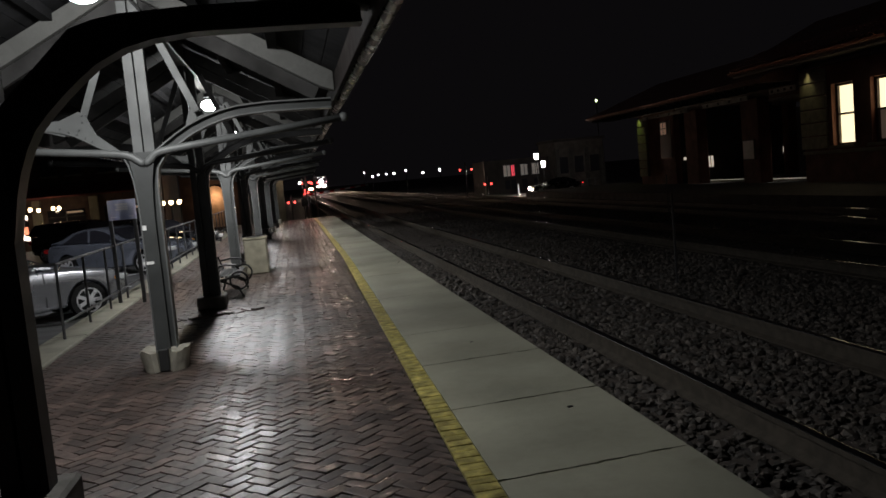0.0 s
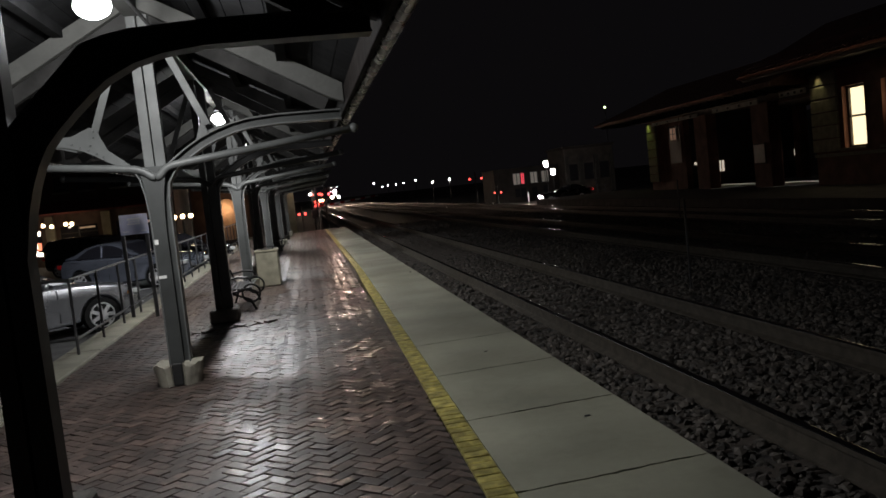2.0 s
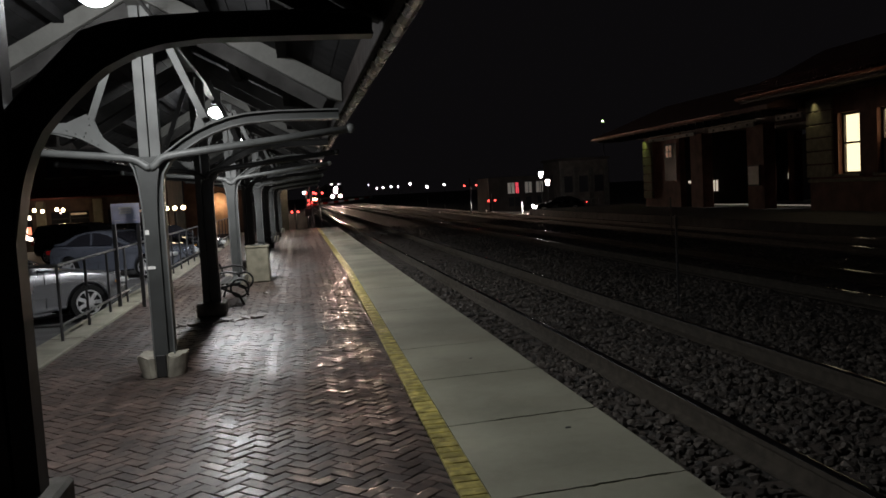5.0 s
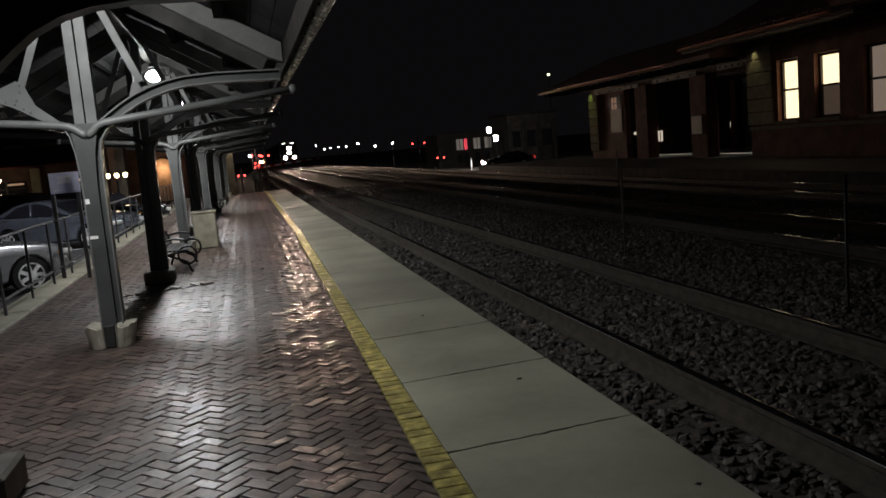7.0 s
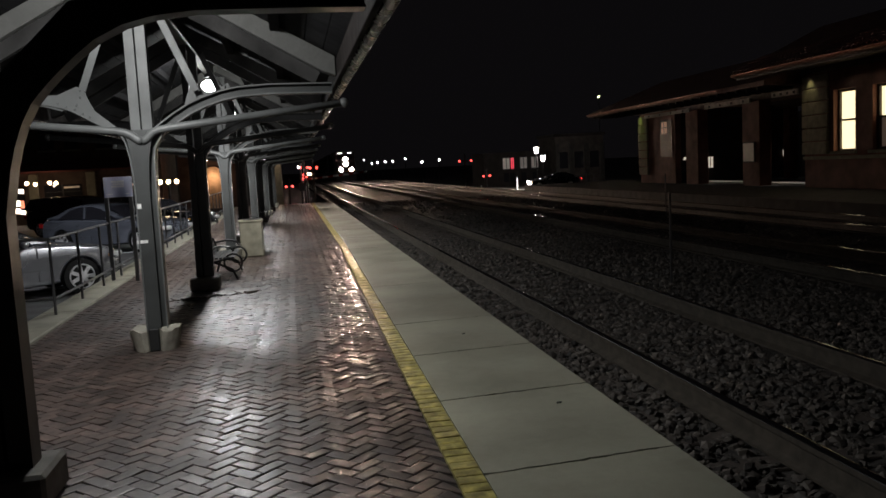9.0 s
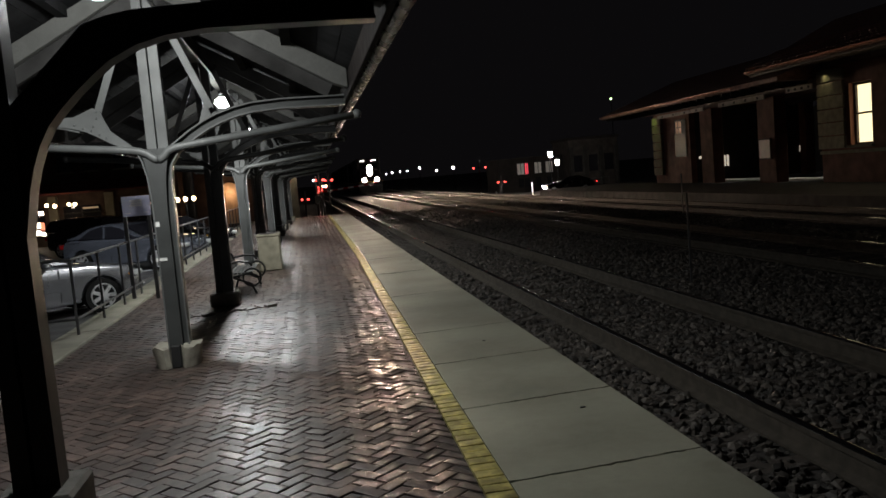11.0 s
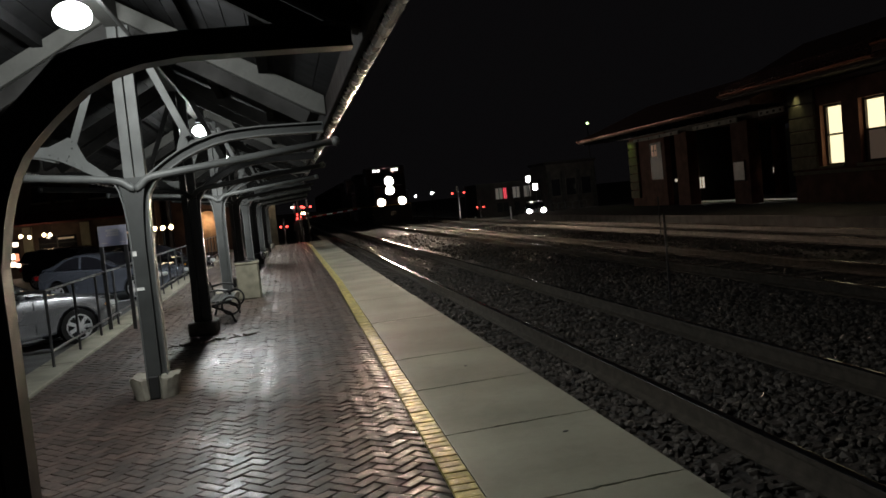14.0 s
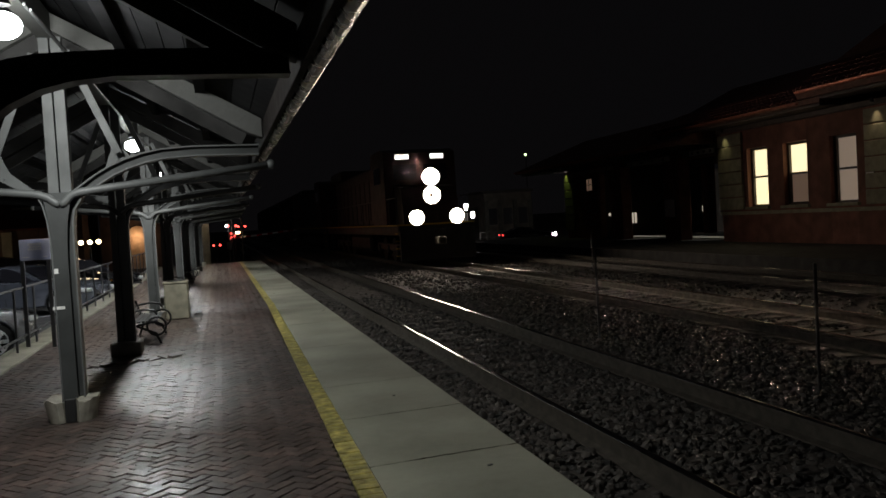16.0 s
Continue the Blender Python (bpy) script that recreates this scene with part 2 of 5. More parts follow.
# ---- ground, platform, tracks ----
def ground():
    bm = bmesh.new()
    xs = [-900, -200, -60, -30, -12, -3.2, 1.9, 14.4, 24, 40, 80, 250, 900]
    ys = [-300, -60, -20, 0, 20, 45, 60, 80, 110, 160, 300, 900, 2500]
    grid = []
    for y in ys:
        row = []
        for x in xs:
            z = GROUND_Z - 0.1
            if x > 14.4:
                z -= 0.8 * min(1, max(0, (y - 45) / 50))
            row.append(bm.verts.new((x, y, z)))
        grid.append(row)
    for a, b in zip(grid[:-1], grid[1:]):
        for i in range(len(xs) - 1):
            bm.faces.new((a[i], a[i + 1], b[i + 1], b[i]))
    bmesh.ops.recalc_face_normals(bm, faces=bm.faces)
    setting("ground", bm, M_SOIL, "dark bare ground around the tracks", "ground")


ground()
P_END = 43.5
setting("platform_base", box(-0.6, (P_END - 8) / 2, -0.243, 4.7, P_END + 8, 0.45), M_MORTAR, "sand bed under the brick platform paving", "platform")
setting("parking_road", box(-9.5, 18, GROUND_Z - 0.045, 13.0, 80, 0.09), M_ASPH, "dark asphalt parking lane beside the platform", "road")

XE = 1.97


def line_x(y):
    """Middle of the yellow line, which runs a little askew to the platform's edge."""
    return 0.735 + 0.0137 * min(18.0, max(-6.0, y))


STRIP_Y = [-6.0, -4.4, -3.0, -1.6, -0.2, 1.2, 2.6, 3.98, 5.36, 6.76, 8.2, 11.0, 13.8, 16.6, 19.4, 22.2, 25.0, 27.8, 30.6, 33.4, 36.2, 39.0, P_END]
strip = thing("concrete_strip", "pale concrete safety strip along the platform edge with cracked joints", "platform edge")
strip["kind"] = "structure"
JOINT = random.Random(5)
for a, b in zip(STRIP_Y[:-1], STRIP_Y[1:]):
    # worn joints: the slabs' ends are ragged and the gap opens and closes
    def across(y):
        x0 = line_x(y) + 0.078
        return [x0 + (XE - x0) * i / 26 for i in range(27)]
    wide = JOINT.uniform(0.002, 0.008)
    near = [(x, a + 0.09 * (x - 0.9) + 0.003 + max(0.0, JOINT.gauss(wide, 0.006))) for x in across(a)]
    far = [(x, b + 0.09 * (x - 0.9) - 0.003 - max(0.0, JOINT.gauss(wide, 0.005))) for x in across(b)[::-1]]
    part("slab", bm_plate(bmesh.new(), near + far, "z", -0.13, 0.26), M_CONC, strip)
    for k in range(JOINT.randint(0, 2)):
        x, y, r = JOINT.uniform(1.1, XE - 0.1), JOINT.uniform(a + 0.2, b - 0.2), JOINT.uniform(0.008, 0.02)
        chip = [(x + r * JOINT.uniform(0.6, 1.4) * math.cos(radians(q)), y + r * JOINT.uniform(0.5, 1.1) * math.sin(radians(q))) for q in range(0, 360, 45)]
        part("tar_spot", bm_plate(bmesh.new(), chip, "z", 0.002, 0.004), M_BLACK, strip, "small black tar spot")
kerb = thing("platform_kerb", "worn concrete kerb at the back of the platform", "kerb")
kerb["kind"] = "structure"
for i in range(14):
    part("kerb_stone", box(-2.94, -5.5 + i * 3.6, -0.2, 0.44, 3.585, 0.46, 0.015), M_CONC2, kerb)

# near, middle and far track
TRACKS = [(2.745, 4.255), (7.16, 8.68), (11.45, 12.96)]


def rail_mesh():
    bm = bmesh.new()
    prof = [(-0.07, -0.17), (0.07, -0.17), (0.07, -0.155), (0.012, -0.135), (0.012, -0.045), (0.036, -0.035), (0.036, -0.004),
            (-0.036, -0.004), (-0.036, -0.035), (-0.012, -0.045), (-0.012, -0.135), (-0.07, -0.155)]
    return bm_plate(bm, prof, "y", 0, 1.0)


rail_me = mesh("rail", rail_mesh(), M_RAIL)
CROWN = [(-0.034, -0.004), (-0.031, 0.001)] + [(0.2 * math.sin(radians(a)), 0.2 * math.cos(radians(a)) - 0.196) for a in range(-8, 9, 2)] + [(0.031, 0.001), (0.034, -0.004)]
head_me = mesh("rail_head", bm_plate(bmesh.new(), CROWN + [(0.034, -0.012), (-0.034, -0.012)], "y", 0, 1.0), M_RAILTOP, smooth=True)
head_me.set_sharp_from_angle(angle=radians(30))
tie_me = mesh("tie", box(0, 0, 0, 2.55, 0.22, 0.16, 0.01), M_TIE)
for n, (ra, rb) in enumerate(TRACKS):
    track = thing("railway_track", "pair of worn steel rails on timber ties in ballast", "track", "tracks beside the platform")
    track["kind"] = "structure"
    for rx in (ra, rb):
        r = new("rail", rail_me)
        r.parent, r.location, r.scale = track, (rx, 180, RAIL_Z), (1, 440, 1)
        h = new("rail_head", head_me)
        h.parent, h.location, h.scale = track, (rx, 180, RAIL_Z), (1, 440, 1)
        h["label"] = "bright polished rail head"
    for i in range(70):
        o = new("tie", tie_me)
        o.parent, o.location = track, ((ra + rb) / 2, 0.5 + i * 0.53, RAIL_Z - 0.255)

setting("ballast_bed", box(8.2, 180, -0.36, 12.4, 470, 0.24), M_BED, "grey crushed stone track bed", "ballast")


def ballast():
    rng = np.random.default_rng(4)
    # rough twelve-cornered stones
    g = 0.618
    base = np.array([(-g, 1, 0), (g, 1, 0), (-g, -1, 0), (g, -1, 0), (0, -g, 1), (0, g, 1), (0, -g, -1), (0, g, -1), (1, 0, -g), (1, 0, g), (-1, 0, -g), (-1, 0, g)]) * (0.8, 0.8, 0.62)
    tri = np.array([(0, 11, 5), (0, 5, 1), (0, 1, 7), (0, 7, 10), (0, 10, 11), (1, 5, 9), (5, 11, 4), (11, 10, 2), (10, 7, 6), (7, 1, 8),
                    (3, 9, 4), (3, 4, 2), (3, 2, 6), (3, 6, 8), (3, 8, 9), (4, 9, 5), (2, 4, 11), (6, 2, 10), (8, 6, 7), (9, 8, 1)])
    V, F = [], []
    n = 0
    zones = [(2.0, 6.8, 1.5, 9, 16000), (2.0, 7.0, 9, 20, 11000), (5.0, 14.2, 9, 30, 9000), (2.0, 14, 20, 45, 5000)]
    for x0, x1, y0, y1, count in zones:
        for _ in range(count):
            x, y = rng.uniform(x0, x1), rng.uniform(y0, y1)
            if any(abs(x - r) < 0.09 for t in TRACKS for r in t):
                continue
            s = (0.011 + 0.036 * rng.uniform(0, 1) ** 1.6) * (1 + 0.012 * y)
            v = base * rng.uniform(0.65, 1.2, (12, 1)) + rng.uniform(-.12, .12, (12, 3))
            a = rng.uniform(0, 6.28)
            c, q = math.cos(a), math.sin(a)
            v = np.stack([v[:, 0] * c - v[:, 1] * q, v[:, 0] * q + v[:, 1] * c, v[:, 2]], 1) * s
            V.append(v + (x, y, -0.235 + rng.uniform(-0.01, 0.02)))
            F.append(tri + n)
            n += 12
    ob = merge("ballast_stones", np.concatenate(V).tolist(), np.concatenate(F).tolist(), M_BALLAST)
    tagged(ob, "loose angular grey ballast stones between the rails", "ballast", kind="stuff")


ballast()
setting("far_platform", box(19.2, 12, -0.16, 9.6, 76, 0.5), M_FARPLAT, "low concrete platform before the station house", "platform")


# ---- canopy ----
TIED_ARCH = [(0.122, 1.66), (0.126, 1.78), (0.142, 1.90), (0.215, 2.015), (0.377, 2.130), (0.50, 2.203), (0.627, 2.259), (0.78, 2.308), (0.927, 2.336), (1.20, 2.352), (1.50, 2.350), (1.80, 2.346)]
DARK_ARCH_LOW = [(-0.02, 1.45), (0.0, 1.56), (0.022, 1.68), (0.052, 1.79), (0.094, 1.90), (0.146, 1.995), (0.21, 2.07), (0.29, 2.150), (0.37, 2.222), (0.46, 2.294), (0.60, 2.365), (0.75, 2.405), (0.95, 2.428), (1.40, 2.432), (1.80, 2.432)]
DARK_ARCH_TOP = [(-0.03, 2.08), (0.36, 2.466), (0.47, 2.502), (0.60, 2.526), (0.95, 2.546), (1.40, 2.552), (1.80, 2.552)]


RIVET = mesh("rivet", bm_ball(bmesh.new(), (0, 0, 0), 0.011, sub=1), M_STEEL)


M_TAPE = mat("white_tape", (0.7, 0.7, 0.68), 0.5, 0, 0.15, 20, 0.1, 80)


def offset(pts, d):
    """The points (x, z) moved by d to the left of their run."""
    out = []
    for i, (x, z) in enumerate(pts):
        a, b = pts[max(0, i - 1)], pts[min(len(pts) - 1, i + 1)]
        dx, dz = b[0] - a[0], b[1] - a[1]
        n = math.hypot(dx, dz) or 1
        out.append((x - dz / n * d, z + dx / n * d))
    return out


def canopy_frame(tied, lean=0.0):
    """A post with its arched arms; every other one has tie rods, gussets and struts as well."""
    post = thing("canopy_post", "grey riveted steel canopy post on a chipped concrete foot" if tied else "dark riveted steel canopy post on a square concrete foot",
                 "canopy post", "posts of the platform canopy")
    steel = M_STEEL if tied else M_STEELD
    light = tied or not lean      # open arms with tie rods; the leaning post has solid ones
    bm = bmesh.new()
    if tied:
        ring = [(0.235 * math.cos(radians(a)), 0.235 * math.sin(radians(a))) for a in range(-68, 249, 12)]
        ring += [(-0.062, -0.16), (-0.048, -0.08), (0.046, -0.075), (0.055, -0.14)]
        bm_plate(bm, ring, "z", 0.10, 0.20)
        for v in bm.verts:
            if v.co.z > 0.15:
                v.co.z += 0.016 * math.sin(v.co.x * 31) + 0.012 * math.cos(v.co.y * 47)
            else:
                v.co.x *= 0.84
                v.co.y *= 0.84
    else:
        bm_box(bm, -0.005 if lean else 0, 0, 0.095, 0.40, 0.42, 0.19, 0.02)
    if tied:
        part("post_stub", box(0, -0.115, 0.105, 0.09, 0.05, 0.21, 0.008), M_STEELD, post, "black post stub in the broken footing")
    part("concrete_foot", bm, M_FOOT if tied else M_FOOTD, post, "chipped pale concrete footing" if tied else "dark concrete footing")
    # shaft: an I-section, its front plate flaring into the arms
    lf = [(-0.056, 0.2), (0.066, 0.2), (0.066, 1.45), (0.072, 1.62), (0.086, 1.80), (0.114, 1.95), (0.160, 2.06),
          (-0.125, 2.06), (-0.092, 1.95), (-0.072, 1.80), (-0.060, 1.62), (-0.056, 1.45)]
    if tied:
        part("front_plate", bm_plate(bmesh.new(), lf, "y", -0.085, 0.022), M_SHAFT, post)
        part("web", box(0.0, 0.055, 1.08, 0.02, 0.25, 1.96), steel, post)
        part("back_flange", bm_plate(bmesh.new(), [(-0.055, 0.1), (0.066, 0.1), (0.066, 1.5), (0.09, 1.85), (0.15, 2.06), (-0.12, 2.06), (-0.07, 1.85), (-0.055, 1.5)], "y", 0.19, 0.02), steel, post)
        edge = [(-0.062, 0.12), (-0.062, 1.45), (-0.067, 1.62), (-0.080, 1.80), (-0.110, 1.95), (-0.160, 2.05)]
        part("edge_flange", bm_strip(bmesh.new(), edge, -0.105, -0.02, 0.012), steel, post)
        for x0, x1 in ((-0.058, 0.028), (0.042, 0.132)):
            part("upper_channel", bm_plate(bmesh.new(), [(x0, 2.05), (x1, 2.05), (x1, 3.45), (x0 + 0.004, 3.45)], "y", 0.0, 0.13), steel, post)
    else:
        # a pair of channels from the foot to the ridge, a narrow slit between them
        for x0, x1, low in ((-0.104, -0.024, -0.118), (-0.004, 0.102, 0.108)):
            rim = [(x0 if x0 > -0.05 else low, 0.15), (x1 if x0 < -0.05 else low, 0.15), (x1, 1.6), (x1, 3.45), (x0, 3.45), (x0, 1.6)]
            part("channel", bm_plate(bmesh.new(), rim, "y", 0.0, 0.15), steel, post)
        part("lacing_plate", box(-0.014, 0.045, 1.02, 0.03, 0.03, 1.75), steel, post)
    for o in post.children:
        o.location.x = lean
    for s in (-1, 1):
        if light:
            pts = [(s * u, v) for u, v in TIED_ARCH]
            if s > 0:
                pts = [(0.118, 0.16), (0.119, 0.9), (0.120, 1.4)] + pts
            else:
                pts = [p for p in pts if p[0] < -0.6]
            brace = part("arched_brace", bm_strip(bmesh.new(), pts, -0.075, 0.075, 0.014), steel, post)
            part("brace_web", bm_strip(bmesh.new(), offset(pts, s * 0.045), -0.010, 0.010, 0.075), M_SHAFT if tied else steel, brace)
            part("brace_flange", bm_strip(bmesh.new(), offset(pts, s * 0.088), -0.06, 0.06, 0.013), steel, brace)
        else:
            def inner(u):
                return s * u + (2 * lean * max(0.0, 1 - u / 0.5) if s < 0 else 0.0)
            low, top = [[(inner(u), v) for u, v in row] for row in (DARK_ARCH_LOW, DARK_ARCH_TOP)]
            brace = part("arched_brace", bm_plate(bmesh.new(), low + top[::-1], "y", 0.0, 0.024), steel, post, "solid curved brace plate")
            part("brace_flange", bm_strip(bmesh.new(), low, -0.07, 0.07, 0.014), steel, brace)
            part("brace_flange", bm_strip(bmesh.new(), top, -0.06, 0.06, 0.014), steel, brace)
        if light:
            bm = bmesh.new()
            bm_sweep(bm, [(0.037, -0.098, 1.956), (s * 0.03 + 0.036, -0.098, 1.966), (s * 0.06 + 0.034, -0.098, 1.990), (s * 0.09 + 0.028, -0.098, 2.018), (s * 0.13 + 0.018, -0.10, 2.040), (s * 0.19 + 0.005, -0.10, 2.055),
                          (s * 0.30, -0.10, 2.069), (s * 1.90, -0.10, 2.238)], 0.036)
            bm_ball(bm, (s * 1.90, -0.10, 2.24), 0.047)
            part("tie_rod", bm, steel, post, smooth=True)
            gy = -0.082 if s < 0 else 0.03
            out = [(-0.887, 2.335), (-0.832, 2.398), (-0.66, 2.396), (-0.49, 2.468), (-0.431, 2.440), (-0.393, 2.335), (-0.353, 2.245), (-0.168, 2.085),
                   (-0.27, 2.085), (-0.365, 2.135), (-0.46, 2.195), (-0.552, 2.247), (-0.63, 2.278), (-0.72, 2.302)]
            if s > 0:
                out = [(0.39, 2.17), (0.51, 2.24), (0.66, 2.30), (0.645, 2.37), (0.585, 2.44), (0.50, 2.47), (0.455, 2.38)]
            part("gusset_plate", bm_plate(bmesh.new(), out, "y", gy, 0.014), steel, post)
            for u, v in ((0.40, 2.19), (0.455, 2.225), (0.50, 2.30), (0.52, 2.265), (0.59, 2.29), (0.66, 2.325), (0.465, 2.37), (0.46, 2.43)) if s < 0 else ((0.50, 2.30), (0.54, 2.34), (0.555, 2.40)):
                r = new("rivet", RIVET)
                r.parent, r.location = post, (s * u, gy - 0.008, v)
            foot, head = ((-0.455, 2.42), (-0.11, 3.30)) if s < 0 else ((0.545, 2.40), (0.165, 3.33))
            bm = bmesh.new()
            bm_bar(bm, (foot[0], -0.06, foot[1]), (head[0], -0.06, head[1]), 0.012, 0.065)
            bm_bar(bm, (foot[0] + s * 0.03, -0.03, foot[1]), (head[0] + s * 0.03, -0.03, head[1]), 0.06, 0.012)
            part("strut", bm, steel, post)
        # the rafter: a proud upper plank and a thinner one set back under it
        bm = bm_plate(bmesh.new(), [(0, 3.535), (s * 1.72, 2.545), (s * 1.845, 2.50), (s * 1.845, 2.68), (0, 3.693)], "y", 0.0, 0.16)
        bmesh.ops.bevel(bm, geom=bm.edges[:], offset=0.006, segments=1, affect="EDGES")
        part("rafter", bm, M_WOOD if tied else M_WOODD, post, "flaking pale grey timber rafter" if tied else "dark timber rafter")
        part("lower_rafter", bm_plate(bmesh.new(), [(0, 3.377), (s * 1.64, 2.435), (s * 1.70, 2.545), (0, 3.533)], "y", 0.03, 0.07), M_WOODD, post, "dark lower rafter plank")
    return post


posts = [POST_Y0 + (POST_GAP if i < 0 else 4.03) * i for i in range(-3, 9)]
kinds = {}
for i, y in enumerate(posts):
    tied = i % 2 == 1
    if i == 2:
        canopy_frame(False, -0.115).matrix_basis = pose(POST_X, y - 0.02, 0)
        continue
    at = (POST_X + 0.0137 * max(0.0, y - POST_Y0), y)
    if tied in kinds:
        made = copy_thing(kinds[tied], pose(*at, 0))
        if i == 3:
            for z, w, h in ((1.03, 0.10, 0.028), (1.36, 0.035, 0.045)):
                part("tape_mark", box(-0.037, -0.1025, z, w, 0.004, h), M_TAPE, made, "torn strip of white tape")
    else:
        kinds[tied] = canopy_frame(tied)
        kinds[tied].matrix_basis = pose(*at, 0)

Y0, Y1 = posts[0] - 1.6, posts[-1] + 1.2
roof = thing("canopy_roof", "dark boarded pitched canopy roof over the platform", "canopy roof")
for s in (-1, 1):
    n = 11
    for i in range(n):
        u0, u1 = 1.93 * i / n, 1.93 * (i + 1) / n - 0.008
        z0, z1 = 3.76 - 0.555 * u0, 3.76 - 0.555 * u1
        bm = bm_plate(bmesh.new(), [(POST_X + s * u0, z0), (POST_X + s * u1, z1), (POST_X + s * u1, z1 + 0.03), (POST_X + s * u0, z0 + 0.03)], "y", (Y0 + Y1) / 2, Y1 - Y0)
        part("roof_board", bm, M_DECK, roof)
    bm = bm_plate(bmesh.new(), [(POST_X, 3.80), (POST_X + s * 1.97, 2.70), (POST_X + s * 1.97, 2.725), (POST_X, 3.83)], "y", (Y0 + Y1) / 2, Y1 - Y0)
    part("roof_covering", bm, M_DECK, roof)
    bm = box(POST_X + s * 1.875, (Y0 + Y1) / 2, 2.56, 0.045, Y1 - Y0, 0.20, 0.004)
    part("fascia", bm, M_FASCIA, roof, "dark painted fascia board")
    prof = []
    for i in range(9):
        a = radians(180 + 180 * i / 8)
        prof.append((POST_X + s * (1.955 + 0.055 * math.cos(a)), 2.53 + 0.085 * math.sin(a)))
    prof += [(POST_X + s * (1.955 + 0.045 * math.cos(radians(360 - 180 * i / 8))), 2.535 + 0.075 * math.sin(radians(360 - 180 * i / 8))) for i in range(9)]
    part("gutter", bm_plate(bmesh.new(), prof, "y", (Y0 + Y1) / 2, Y1 - Y0), M_GUTTER, roof, "metal half-round gutter")
    for u in (0.65, 1.3):
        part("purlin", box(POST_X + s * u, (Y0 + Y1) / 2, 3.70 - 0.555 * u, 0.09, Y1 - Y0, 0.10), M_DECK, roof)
for x, z in ((POST_X + 0.16, 3.32), (POST_X + 0.20, 3.28)):
    part("conduit", bm_tube(bmesh.new(), (x, 6.4, z), (x, Y1 - 1, z), 0.012, 6), M_GALV, roof, "thin electrical conduit")
part("ridge_beam", box(POST_X, (Y0 + Y1) / 2, 3.55, 0.12, Y1 - Y0, 0.22), M_WOOD, roof)


def canopy_lamp():
    lamp = thing("canopy_lamp", "bright round white globe lamp under the canopy ridge", "lamp", "lamps under the canopy")
    bm = bmesh.new()
    bmesh.ops.create_cone(bm, cap_ends=True, segments=16, radius1=0.07, radius2=0.05, depth=0.06, matrix=Matrix.Translation((0, 0, 0.17)))
    bm_tube(bm, (0, 0, 0.19), (0, 0, 0.36), 0.02)
    part("fitting", bm, M_BLACK, lamp)
    part("globe", bm_ball(bmesh.new(), (0, 0, 0), 0.13, 1, 1, 0.74, 3), M_LAMP, lamp, "glowing white globe", smooth=True).visible_shadow = False
    return lamp


l0 = canopy_lamp()
l0.matrix_basis = pose(*LAMPS[0])
for at in LAMPS[1:]:
    copy_thing(l0, pose(*at))
# ---- station house across the tracks ----
FX = 19.04


def station():
    house = thing("station_house", "red brick station house with pale stone quoins and lit sash windows", "building")
    FL, TOP = 0.09, 4.25
    wins = [(25.2, 26.35), (23.15, 24.35), (20.95, 22.1), (16.4, 17.6), (13.9, 15.1)]
    # front wall around the windows
    ys = [10.0] + [v for w in sorted(wins) for v in w] + [28.0]
    for a, b in zip(ys[0::2], ys[1::2]):
        part("wall", box(FX + 0.2, (a + b) / 2, (FL + TOP) / 2, 0.4, b - a, TOP - FL), M_RBRICK, house)
    for a, b in wins:
        part("wall", box(FX + 0.2, (a + b) / 2, (FL + 1.38) / 2, 0.4, b - a, 1.38 - FL), M_RBRICK, house)
        part("wall", box(FX + 0.2, (a + b) / 2, (3.55 + TOP) / 2, 0.4, b - a, TOP - 3.55), M_RBRICK, house)
        part("sill", box(FX - 0.02, (a + b) / 2, 1.35, 0.2, b - a + 0.2, 0.1, 0.01), M_STONE, house, "stone window sill")
    part("wall", box(FX + 3.2, 27.8, (FL + TOP) / 2, 5.6, 0.4, TOP - FL), M_RBRICK, house)
    part("wall", box(FX + 3.2, 10.2, (FL + TOP) / 2, 5.6, 0.4, TOP - FL), M_RBRICK, house)
    part("wall", box(FX + 6.2, 19, (FL + TOP) / 2, 0.4, 18, TOP - FL), M_RBRICK, house)
    part("water_table", box(FX - 0.03, 19, 1.18, 0.10, 18.05, 0.12, 0.01), M_STONE, house)
    return house


house = station()
WINS = [(25.2, 26.35, "full"), (23.15, 24.35, "top"), (20.95, 22.1, "dim"), (16.4, 17.6, "dim"), (13.9, 15.1, "full")]


# Faint glow put into the lower pane's material to lift it from black.
M_LOWPANE = glow("dim_lower_pane", (1.0, 0.72, 0.55), 0.035)


def sash_window(a, b, kind):
    w = part("window", box(FX + 0.3, (a + b) / 2, 2.465, 0.05, b - a - 0.02, 2.15), M_GLASS, house, "sash window")
    bm = bmesh.new()
    for y in (a + 0.05, b - 0.05):
        bm_box(bm, FX + 0.24, y, 2.465, 0.12, 0.1, 2.17)
    for z in (1.43, 2.48, 3.50):
        bm_box(bm, FX + 0.24, (a + b) / 2, z, 0.12, b - a - 0.2, 0.07)
    part("frame", bm, M_TRIM, w, "dark wooden sash frame")
    m = {"full": M_WARMWIN, "top": M_WARMWIN, "dim": M_DIMWIN}[kind]
    z0 = 2.52 if kind == "top" else 1.47
    if kind == "top":
        part("lower_blind", box(FX + 0.268, (a + b) / 2, 1.97, 0.008, b - a - 0.22, 0.95), M_LOWPANE, w, "grey lower pane with a faint glow put in")
    part("lit_blind", box(FX + 0.268, (a + b) / 2, (z0 + 3.46) / 2, 0.008, b - a - 0.22, 3.46 - z0), m, w, "glowing drawn blind")


for a, b, k in WINS:
    sash_window(a, b, k)


